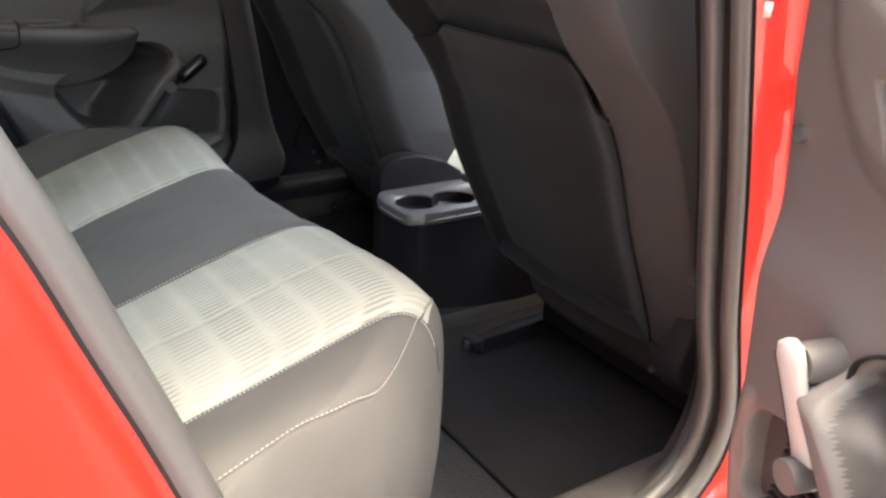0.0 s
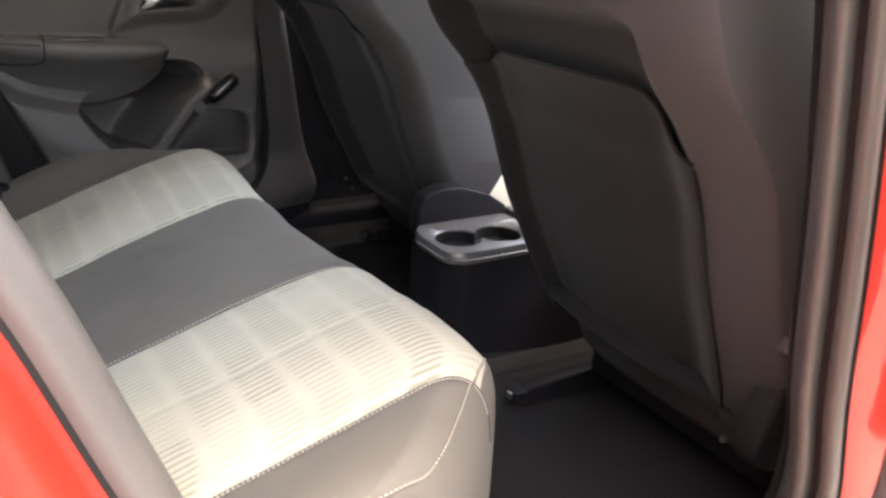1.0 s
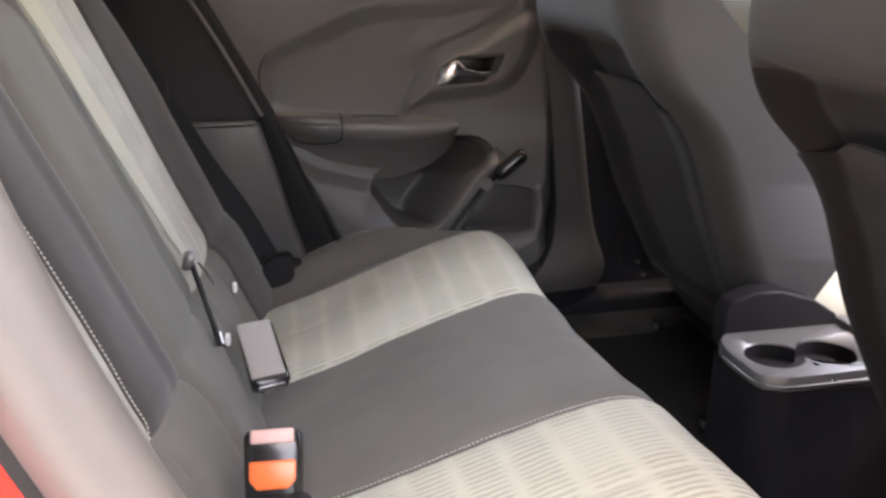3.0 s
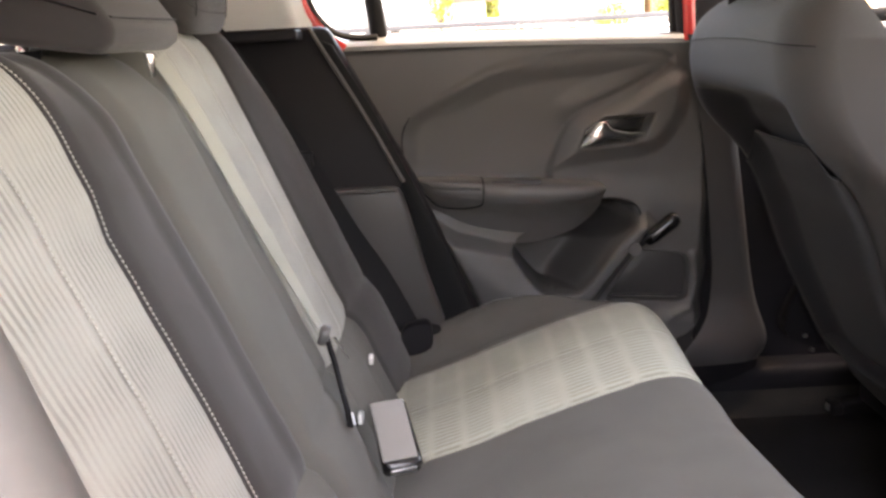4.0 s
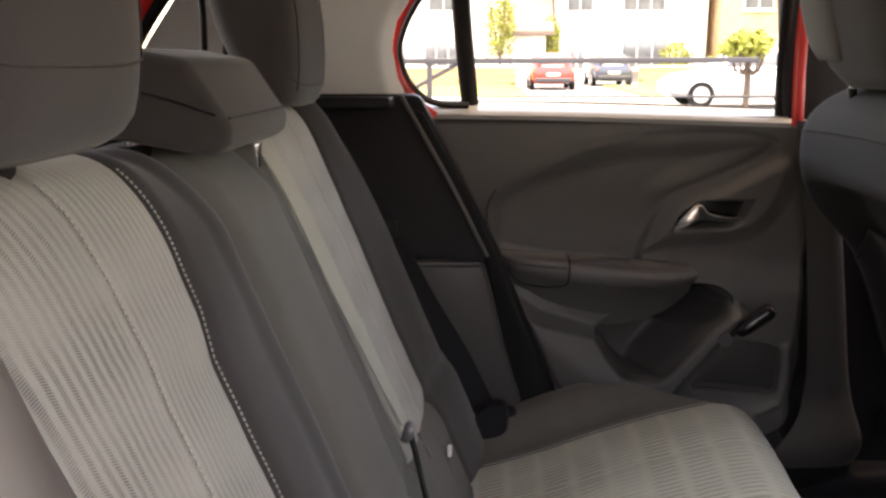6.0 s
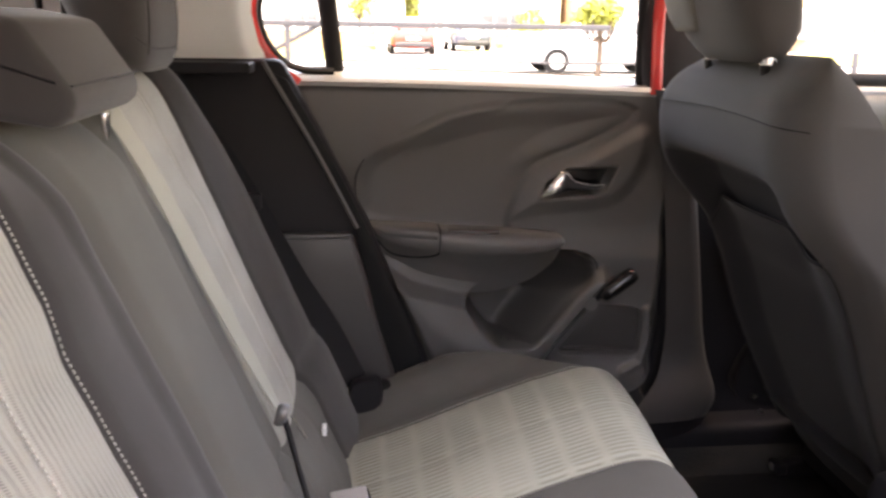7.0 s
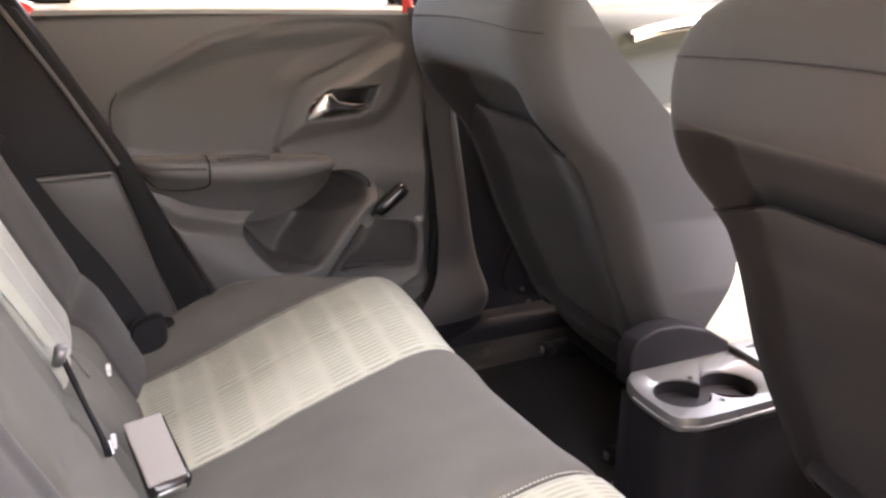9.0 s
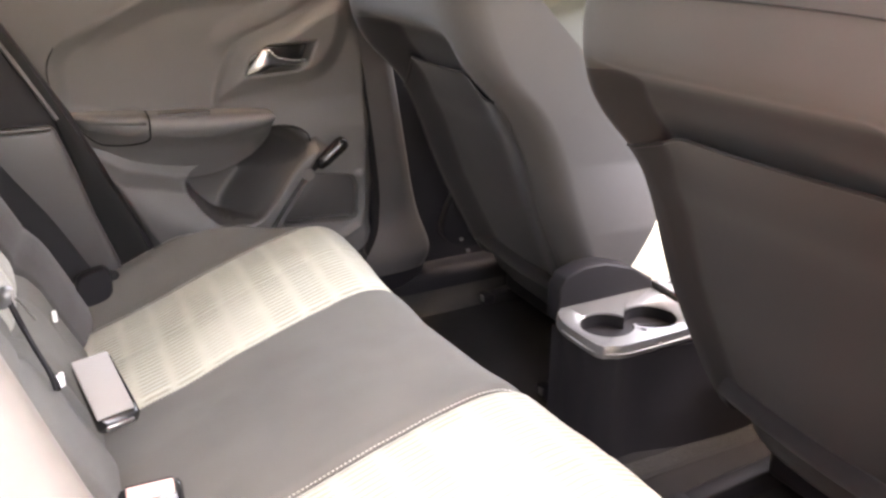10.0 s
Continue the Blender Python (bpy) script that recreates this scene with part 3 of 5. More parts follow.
LOWER_BODY = [(-0.315, 0.735), (-0.25, 0.69), (-0.16, 0.665), (0.0, 0.68), (0.10, 0.712), (0.122, 0.690), (0.094, 0.655), (0.066, 0.620), (0.034, 0.580), (0.004, 0.538), (-0.02, 0.50), (-0.05, 0.46), (-0.18, 0.46), (-0.235, 0.56)]
SLANT = [(0.083, 0.719), (0.087, 0.704), (0.081, 0.686), (0.050, 0.654), (0.022, 0.618), (-0.017, 0.573)]


def door_depth(x, z):
    """How far the door trim stands into the cabin from its base plane."""
    d = -0.012 * smoothstep(1.018, 1.034, z) ** 2
    d += 0.010 * np.exp(-((z - 0.98) / 0.10) ** 2)
    ins = inside_distance(x, z, INSERT)
    arc = smoothstep(0.86, 0.93, z + 0.15 * x) * smoothstep(0.16, 0.06, x)
    d += 0.009 * arc * smoothstep(-0.002, 0.018, ins) * (1 - smoothstep(0.020, 0.055, ins))
    d -= 0.009 * smoothstep(0.0, 0.030, ins) * (x <= -0.12) + 0.009 * smoothstep(0.0, 0.030 - 0.018 * smoothstep(-0.12, -0.07, x), ins) * (x > -0.12)
    d += 0.015 * smoothstep(-0.002, 0.034, inside_distance(x, z, HANDLE_RISE))
    d -= 0.045 * smoothstep(0.0, 0.014, inside_distance(x, z, BEZEL))
    d += 0.012 * smoothstep(0.79, 0.72, z)
    d += 0.034 * smoothstep(-0.004, 0.022, inside_distance(x, z, LOWER_BODY))
    d += 0.010 * np.exp(-(line_distance(x, z, [(-0.29, 0.70), (-0.22, 0.62), (-0.15, 0.565), (-0.08, 0.545)]) / 0.03) ** 2)
    pocket = inside_distance(x, z, POCKET)
    d -= smoothstep(0.0, 0.012, pocket) * (0.016 + 0.085 * smoothstep(0.0, 0.075, line_distance(x, z, SLANT)))
    d -= 0.024 * smoothstep(0.0, 0.006, inside_distance(x, z, NET))
    d += 0.006 * np.exp(-(line_distance(x, z, [(0.19, 0.625), (0.197, 0.57), (0.184, 0.52), (0.15, 0.505)]) / 0.007) ** 2)
    d += 0.010 * smoothstep(0.53, 0.49, z)
    d -= 0.03 * smoothstep(0.205, 0.235, x + 0.05 * (0.8 - z))
    return d


LEDGE_CUT = [(0.034, -0.012), (0.036, -0.004), (0.030, 0.001), (0.0, 0.006), (-0.03, 0.0135), (-0.040, 0.0150), (-0.042, -0.012)]
ARM_CUT = [(0.0, 1.0), (0.55, 1.0), (0.86, 0.985), (0.97, 0.93), (1.0, 0.85), (0.975, 0.76), (0.86, 0.68), (0.62, 0.56), (0.38, 0.40), (0.20, 0.22), (0.08, 0.08), (0.0, 0.0)]


def rear_door(name, label, side, base, turn=None, winder_turn=0.0):
    """A rear car door with its trim; side 1 faces right (on the left of the car), -1 the mirror."""
    door = thing(name, label, "car door")
    y = lambda d: side * (base - d)
    xs, zs = np.linspace(-0.50, 0.238, 290), np.linspace(0.44, 1.034, 250)
    X, Z = np.meshgrid(xs, zs, indexing="ij")
    back = np.interp(Z, [0.44, 0.525, 0.674, 0.79, 0.934, 1.038, 1.06], [-0.20, -0.225, -0.285, -0.343, -0.408, -0.47, -0.485])
    front = np.interp(Z, [0.44, 0.47, 0.50, 0.546, 0.69, 0.834, 1.06], [0.12, 0.18, 0.215, 0.236, 0.227, 0.216, 0.19])
    X = back + (X - xs[0]) / (xs[-1] - xs[0]) * (front - back)
    D = door_depth(X, Z)
    nz = len(zs)
    v = [(X[i, j], y(D[i, j]), Z[i, j]) for i in range(len(xs)) for j in range(nz)]
    f = [(i * nz + j, i * nz + j + 1, (i + 1) * nz + j + 1, (i + 1) * nz + j) for i in range(len(xs) - 1) for j in range(nz - 1)]
    if side < 0:
        f = [q[::-1] for q in f]
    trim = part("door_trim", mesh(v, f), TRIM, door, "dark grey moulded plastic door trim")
    # The pocket recess gets darker plastic, painting in its shade.
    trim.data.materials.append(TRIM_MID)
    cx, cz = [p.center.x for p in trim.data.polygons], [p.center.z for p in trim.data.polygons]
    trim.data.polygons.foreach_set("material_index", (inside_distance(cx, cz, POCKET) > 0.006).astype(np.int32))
    net = [(0.075 + (a - 0.105) * 0.95 + 0.03, b * 0.95 + 0.029) for a, b in NET]
    part("speaker_grille", prism(net, *sorted((y(-0.012), y(-0.004))), "y", 0.001), TRIM_MID, door, "black speaker grille")
    P = lambda pts, d: [(a, y(d), b) for a, b in pts]
    part("trim_edge", sweep(P([(-0.47, 1.045), (-0.408, 0.934), (-0.343, 0.79), (-0.285, 0.674), (-0.225, 0.525), (-0.19, 0.44)], 0.002), ring(0.011, 0.012, 8), 40, (0, 1, 0)), RUBBER, door)
    shell = [(-0.49, 1.022), (-0.36, 0.79), (-0.235, 0.52), (-0.20, 0.42), (0.18, 0.42), (0.25, 0.50), (0.245, 0.8), (0.205, 1.022)]
    part("door_skin", prism(shell, y(-0.14), y(-0.085), "y", 0.012), RED, door, "glossy red painted steel door shell")
    part("insert_seam", sweep(P([(-0.331, 0.908), (-0.343, 0.885), (-0.347, 0.858), (-0.343, 0.828), (-0.333, 0.803)], 0.0045), ring(0.0012, 0.002, 6), 30, (0, 1, 0)), RUBBER, door)
    # armrest: a lipped bar whose underside falls back to the pocket
    def arm_ring(x, top, bot, out, grow=0.0):
        return [(x, y(out * a + grow), bot + (top - bot) * b + grow * (b > 0.9)) for a, b in ARM_CUT]
    arm = [(-0.330, 0.796, 0.776, 0.010), (-0.318, 0.797, 0.752, 0.034), (-0.300, 0.796, 0.722, 0.048), (-0.270, 0.795, 0.700, 0.058), (-0.235, 0.793, 0.682, 0.063), (-0.18, 0.790, 0.668, 0.067), (-0.13, 0.787, 0.661, 0.069),
           (-0.085, 0.784, 0.666, 0.070), (-0.034, 0.780, 0.684, 0.068), (-0.005, 0.777, 0.704, 0.063), (0.012, 0.774, 0.722, 0.052), (0.020, 0.768, 0.738, 0.036), (0.024, 0.760, 0.748, 0.018)]
    dense = curve_points(arm, 48)
    part("armrest", loft([arm_ring(*a) for a in dense]), TRIM, door, "padded dark armrest")
    part("armrest_cap", loft([arm_ring(a, b, b - 0.050 + (0.022 if a < -0.30 else 0.0), o, 0.0028) for a, b, _, o in curve_points(arm, 90) if a < -0.205]), TRIM, door)
    part("cap_seam", rod([(-0.204, y(0.020), 0.7935), (-0.204, y(0.055), 0.7925), (-0.204, y(0.066), 0.783), (-0.205, y(0.0675), 0.768), (-0.209, y(0.064), 0.752), (-0.235, y(0.058), 0.746), (-0.268, y(0.052), 0.747), (-0.290, y(0.046), 0.753), (-0.312, y(0.038), 0.774)], 0.0016, 70, 6), RUBBER, door)
    part("armrest_slot", box(-0.188, -0.100, *sorted((y(0.028), y(0.0575))), 0.780, 0.7915, 0.002), TRIM_MID, door)
    # handle
    hand = [(-0.020, 0.842, 0.014, 0.006), (-0.006, 0.852, 0.020, 0.012), (0.012, 0.864, 0.024, 0.020), (0.024, 0.868, 0.022, 0.018), (0.038, 0.860, 0.020, 0.010), (0.070, 0.856, 0.016, 0.0065), (0.098, 0.857, 0.010, 0.0055)]
    rings = []
    for x, z, d, h in hand:
        rings.append([(x, y(d - 0.008 + 0.005 * math.cos(a)), z + h * math.sin(a)) for a in np.linspace(0, 2 * math.pi, 12, endpoint=False)])
    part("door_handle", loft(rings), CHROME, door, "satin chrome door handle")
    part("handle_bezel", sweep([(a, y(-0.006), b) for a, b in BEZEL + BEZEL[:1]], ring(0.0025, 0.006, 8), 60, (0, 1, 0)), GLOSS_BLACK, door, "gloss black handle surround")
    part("handle_cup", prism([(a * 0.94 + 0.003, b * 0.96 + 0.0345) for a, b in BEZEL], *sorted((y(-0.012), y(-0.016))), "y", 0.001), GLOSS_BLACK, door)
    # winder
    hub, tip = Vector((0.072, 0, 0.650)), Vector((0.136, 0, 0.700))
    if winder_turn:
        hub, tip = Vector((0.090, 0, 0.632)), Vector((0.112, 0, 0.715))
    w = part("winder", rod([(hub.x, y(0.0), hub.z), (hub.x, y(0.048), hub.z)], 0.0125, 6, 18, (1, 0, 0), line=False), TRIM, door, "dark plastic window winder")
    way = (tip - hub).normalized()
    across = Vector((-way.z, 0, way.x))

    def along(k, r, out, h):
        """A ring round the arm, k along it, r half wide, out from the trim and h half thick."""
        return [tuple(Vector((hub.x, y(out + h * math.sin(a)), hub.z)) + way * k + across * r * math.cos(a)) for a in np.linspace(0, 2 * math.pi, 16, endpoint=False)]
    if side > 0:
        part("winder_arm", loft([along(k, r, o, 0.006) for k, r, o in ((0.0, 0.010, 0.030), (0.03, 0.009, 0.036), (0.075, 0.010, 0.044))]), TRIM_DARK, w)
        part("winder_knob", loft([along(k, r, 0.050, r) for k, r in ((0.022, 0.004), (0.026, 0.0105), (0.040, 0.0135), (0.084, 0.0145), (0.094, 0.0125), (0.098, 0.005))]), GLOSS_BLACK, w, "gloss black winder knob")
    else:
        # Paler than the far door's arm: its lighting is put into the colour.
        part("winder_arm", loft([along(k, r, o, h) for k, r, o, h in ((-0.012, 0.004, 0.030, 0.003), (-0.008, 0.011, 0.031, 0.006), (0.02, 0.010, 0.034, 0.006), (0.06, 0.012, 0.040, 0.006), (0.082, 0.0145, 0.043, 0.006), (0.092, 0.012, 0.043, 0.006), (0.096, 0.004, 0.043, 0.004))]), LEDGE, w, "winder arm coloured pale as if lit")
        part("arm_edge", sweep([tuple(Vector((hub.x, y(o), hub.z)) + way * k - across * r) for k, r, o in ((0.0, 0.0118, 0.033), (0.03, 0.0112, 0.037), (0.06, 0.0128, 0.041), (0.084, 0.0150, 0.044))], ring(0.0014, 0.0014, 6), 20, (0, 1, 0)), TRIM_DARK, w)
        part("winder_grip", loft([[(tip.x - 0.004 + 0.0145 * k * math.cos(a), y(d), tip.z - 0.006 + 0.0145 * k * math.sin(a)) for a in np.linspace(0, 2 * math.pi, 20, endpoint=False)] for d, k in ((0.001, 0.9), (0.003, 1.0), (0.034, 1.0), (0.038, 0.9))]), TRIM, w, "round dark grip")
    if side < 0:
        part("trim_clip", rod([(0.196, y(-0.004), 0.838), (0.196, y(0.006), 0.838)], 0.006, 3, 10, (1, 0, 0), line=False), STEEL, door, "bright metal clip at the edge of the trim")
        for k in range(12):
            wide = 0.010 + 0.016 * (1 - k / 12)
            part("speaker_rib", box(0.118 - wide, 0.118 + wide, *sorted((y(0.010), y(0.016))), 0.560 + k * 0.0075, 0.5635 + k * 0.0075, 0.001), TRIM_DARK, door)
    part("pocket_lip", sweep(P([(0.040, 0.548), (0.09, 0.546), (0.168, 0.540)], -0.006), ring(0.0022, 0.010, 8), 16, (0, 1, 0)), TRIM, door)
    part("pocket_outline", sweep(P([(0.018, 0.742), (0.045, 0.741), (0.069, 0.734), (0.086, 0.720), (0.089, 0.704), (0.086, 0.692)], 0.013), ring(0.0016, 0.0045, 8), 40, (0, 1, 0)), TRIM_DARK, door)
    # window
    # The sky's glare on this ledge is partly put into its pale colour.
    part("window_ledge", sweep(P([(-0.47, 1.043), (-0.2, 1.039), (0.19, 1.027)], -0.022), [(s, u) for s, u in LEDGE_CUT] if side > 0 else [(-s, u) for s, u in LEDGE_CUT], 20, (0, 0, 1)), LEDGE, door, "smooth window ledge coloured pale as if sky-lit")
    part("window_rubber", sweep(P([(-0.47, 1.052), (-0.2, 1.050), (0.165, 1.038)], -0.060), ring(0.004, 0.007, 8), 20, (0, 0, 1)), RUBBER, door)
    part("window_post", sweep([(-0.378, y(-0.045), 1.05), (-0.392, y(-0.02), 1.20), (-0.40, y(0.05), 1.36)], ring(0.016, 0.012, 10), 16, (0, 1, 0)), RUBBER, door, "black window divider")
    pane = part("window_pane", grid(lambda a, b: (a, y(-0.05 + 0.09 * ((b - 1.05) / 0.3) ** 1.3), b), np.linspace(-0.49, 0.15, 8), np.linspace(1.05, 1.35, 8)), GLASS, door, "clear window glass")
    pane.visible_shadow = False
    if turn is not None:
        door.matrix_basis = turn
    return door


rear_door("rear_left_door", "closed rear car door with dark grey trim and wind-up window", 1, 0.685)
HINGE = Vector((0.258, -0.775, 0.5))
OPEN = Matrix.Translation(HINGE + Vector((0, 0, 0.055))) @ Matrix.Rotation(radians(-3), 4, 'Y') @ Matrix.Rotation(radians(70), 4, 'Z') @ Matrix.Translation(-HINGE)
rear_door("rear_right_door", "wide open rear car door, dark grey trim, red shell", -1, 0.685, OPEN, -75)


def front_door():
    d = thing("front_left_door", "closed front car door with pale lit trim and a chrome handle", "car door")
    def fn(x, z):
        dd = 0.02 * math.exp(-((z - 0.985) / 0.05) ** 2) - 0.03 * float(smoothstep(1.01, 1.04, z))
        c = 0.912 + 0.05 * (1 - ((x - 0.86) / 0.3) ** 2)
        dd -= 0.02 * float(smoothstep(c, c - 0.04, z))
        return (x, 0.70 - dd, z)
    part("door_trim", grid(fn, np.linspace(0.30, 1.35, 60), np.linspace(0.42, 1.04, 60)), TRIM_FRONT, d, "grey plastic door trim")
    part("door_handle", sweep([(0.655, 0.668, 0.958), (0.70, 0.660, 0.970), (0.77, 0.657, 0.980), (0.86, 0.665, 0.985)], ring(0.016, 0.014, 12), 20, (0, 0, 1)), CHROME, d, "chrome door handle")
    part("armrest", sweep([(0.40, 0.66, 0.77), (0.62, 0.645, 0.785), (0.85, 0.65, 0.80), (0.95, 0.68, 0.84)], ring(0.035, 0.03, 14, 0.7), 24, (0, 0, 1)), TRIM_FRONT, d)
    part("window_rubber", sweep([(0.27, 0.70, 1.045), (0.7, 0.70, 1.045), (1.15, 0.70, 1.03)], ring(0.006, 0.012, 8), 20, (0, 0, 1)), RUBBER, d)


TRIM_FRONT = material("light_grey_plastic", (0.048, 0.052, 0.045), 0.55, grain=900, bump=0.3, vary=0.06)
front_door()


# ---- rear bench ----
CUSHION = [(-0.45, 0.478), (-0.37, 0.505), (-0.30, 0.528), (-0.22, 0.552), (-0.154, 0.572), (-0.07, 0.597), (-0.01, 0.613), (0.03, 0.616), (0.06, 0.605), (0.080, 0.578), (0.089, 0.535), (0.087, 0.47), (0.079, 0.40), (0.07, 0.345)]
CUSHION = curve_points(CUSHION, 70)
C_ARC = np.concatenate([[0], np.cumsum(np.linalg.norm(np.diff(CUSHION, axis=0), axis=1))])
NOSE = [(0.0, 0.089), (0.40, 0.091), (0.43, 0.088), (0.47, 0.052), (0.533, -0.015), (0.568, -0.07), (0.585, -0.14), (0.60, -0.20), (0.62, -0.25)]


OUTER, INNER = (0.46, 0.442), (0.155, 0.183)


def seam_dip(a, at, width=0.007, depth=0.006):
    return -depth * math.exp(-((a - at) / width) ** 2)


CREST = int(np.argmax(CUSHION[:, 1]))


def cushion_point(i, y, lift=0.0):
    """i: fractional index along the profile."""
    x, z = (float(np.interp(i, range(len(CUSHION)), CUSHION[:, k])) for k in (0, 1))
    a = abs(y)
    top = float(smoothstep(0.42, 0.56, z)) if x > 0.02 else 1.0
    far = float(smoothstep(-0.15, 0.25, y))
    reach = (interp(a, NOSE) + 0.45 - 0.018 * far) / 0.539
    nx = -0.45 + (x + 0.45) * reach
    plain = float(np.interp(min(nx, -0.45 + (CUSHION[CREST, 0] + 0.45) * reach), CUSHION[:CREST + 1, 0], CUSHION[:CREST + 1, 1]))
    z = plain if i <= CREST else z + (plain - CUSHION[CREST, 1]) * top
    back = float(np.clip((0.03 - nx) / 0.25, 0, 1))
    dz = -0.024 * far * float(smoothstep(0.0, -0.3, nx)) - 0.010 * far * float(smoothstep(-0.2, 0.0, nx)) + 0.014 * float(smoothstep(0.2, 0.46, a))
    dz += 0.026 * float(smoothstep(0.46, 0.565, a)) * back
    dz -= 0.014 * float(smoothstep(0.58, 0.615, a)) * back
    dz -= 0.010 * float(smoothstep(0.16, 0.06, a)) * float(smoothstep(-0.1, 0.03, nx))
    inner = INNER[int(y > 0)]
    if inner < a < 0.46:
        dz += 0.009 * math.sin(math.pi * (a - inner) / (0.46 - inner)) ** 0.7
    dz += seam_dip(a, inner) + seam_dip(a, OUTER[int(y > 0)]) + seam_dip(a, 0.31, 0.004, 0.0025)
    dz += 0.0022 * noise.noise((nx * 9, y * 9, 0.3)) + 0.0012 * noise.noise((nx * 28, y * 28, 1.3))
    wide = 1 + 0.02 * (1 - top) * (a > 0.3)
    return Vector((nx + 0.006 * (1 - top) * math.cos(y * 40), y * wide, z + dz * top + lift))


rear_seat = thing("rear_seat", "three-seat rear bench in dark grey cloth with pale ribbed panels", "car seat")


def cushion_panel(name, y0, y1, mat, label="", wall=0):
    ys = list(np.linspace(y0, y1, max(12, int(abs(y1 - y0) / 0.006))))
    idx = np.linspace(0, 69, 100)
    rows = []
    for y in ys:
        rows.append([cushion_point(i, y) for i in idx])
    uvs = [[(y, float(np.interp(i, range(70), C_ARC))) for i in idx] for y in ys]
    if wall:
        edge = rows[-1] if wall > 0 else rows[0]
        extra = []
        for dy, k in ((0.006, 0.97), (0.010, 0.90), (0.012, 0.6), (0.010, 0.2), (0.008, 0.0)):
            extra.append([Vector((p.x, p.y + wall * dy, 0.36 + (p.z - 0.36) * k)) for p in edge])
        if wall > 0:
            rows, uvs = rows + extra, uvs + [uvs[-1]] * len(extra)
        else:
            rows, uvs = extra[::-1] + rows, [uvs[0]] * len(extra) + uvs
    n = len(idx)
    v = [p for r in rows for p in r]
    f = [(i * n + j, (i + 1) * n + j, (i + 1) * n + j + 1, i * n + j + 1) for i in range(len(rows) - 1) for j in range(n - 1)]
    ob = part(name, mesh(v, f, [c for r in uvs for c in r]), mat, rear_seat, label)
    if mat is PALE:
        ob.data.materials.append(CLOTH)
        low = [int(np.interp(i % (n - 1), range(n), idx) > CREST + 5) for i in range(len(f))]
        ob.data.polygons.foreach_set("material_index", low)
    return ob


cushion_panel("seat_bolster", -0.618, -0.46, CLOTH, wall=-1)
cushion_panel("seat_panel", -0.46, -0.155, PALE, "pale greenish ribbed cloth panel")
cushion_panel("seat_centre", -0.155, 0.183, CLOTH)
cushion_panel("seat_panel", 0.183, 0.442, PALE, "pale greenish ribbed cloth panel")
cushion_panel("seat_bolster", 0.442, 0.618, CLOTH, wall=1)
for yy in (-0.4635, -0.1515, 0.1795, 0.4455):
    stitches(lambda s, yy=yy: cushion_point(s, yy, 0.0006), 4, 52 if abs(yy) < 0.3 else 50, 0.42, rear_seat)
    at = yy + (0.0035 if yy < -0.3 or 0 < yy < 0.3 else -0.0035)
    part("seam", rod([tuple(cushion_point(k, at, 0.0002)) for k in np.linspace(3, 53, 26)], 0.0012, 80, 6), CLOTH_BACK, rear_seat)
for sg in (-1, 1):
    line = curve_points([(0.068, 0.432), (0.026, 0.470), (-0.046, 0.539), (-0.100, 0.567), (-0.172, 0.580), (-0.232, 0.589), (-0.38, 0.602)], 50)

    def on_cushion(x, a, lift):
        c = cushion_point(20, sg * a)
        lo, hi = 0.0, 47.0
        for _ in range(24):
            mid = (lo + hi) / 2
            if cushion_point(mid, sg * a).x < x:
                lo = mid
            else:
                hi = mid
        return cushion_point(lo, sg * a, lift)
    pl = [on_cushion(x, a, 0.0002) for x, a in line]
    part("piping", rod([tuple(p) for p in pl], 0.0014, 60, 8), CLOTH, rear_seat)
    cp = curve_points([tuple(p + Vector((0.0006, sg * 0.0012, 0.0026))) for p in pl[::3]], 160)
    stitches(lambda s, cp=cp: cp[int(min(s, 159))] + (cp[min(int(s) + 1, 159)] - cp[int(min(s, 159))]) * (s - int(s)), 0, 158, 1.6, rear_seat, 0.0005)

# backrest
BACK = [(-0.340, 0.41), (-0.376, 0.50), (-0.40, 0.56), (-0.44, 0.66), (-0.50, 0.81), (-0.56, 0.96), (-0.584, 1.02), (-0.602, 1.052), (-0.625, 1.072), (-0.655, 1.078), (-0.69, 1.07), (-0.712, 1.04), (-0.70, 0.98), (-0.66, 0.85)]
BACK = curve_points(BACK, 90)
B_ARC = np.concatenate([[0], np.cumsum(np.linalg.norm(np.diff(BACK, axis=0), axis=1))])
B_T = np.gradient(BACK, axis=0)
B_T /= np.linalg.norm(B_T, axis=1)[:, None]
B_N = np.stack([B_T[:, 1], -B_T[:, 0]], 1)


def back_y(a, z, near=False):
    """Where a seam coordinate lies at this height."""
    yi = interp(z, [(0.50, 0.175), (0.68, 0.171), (0.80, 0.166), (0.915, 0.163), (0.95, 0.145), (1.0, 0.137), (1.08, 0.130)])
    yi += 0.026 * near
    yo = interp(z, [(0.5, 0.385), (0.65, 0.38), (0.82, 0.38), (0.97, 0.385), (1.08, 0.388)])
    w = interp(z, [(0.5, 0.585), (0.86, 0.575), (0.95, 0.54), (1.02, 0.48), (1.06, 0.45), (1.08, 0.43)])
    return float(np.interp(a, [0, 0.10, 0.17, 0.37, 0.58], [0, 0.10, yi, yo, w]))


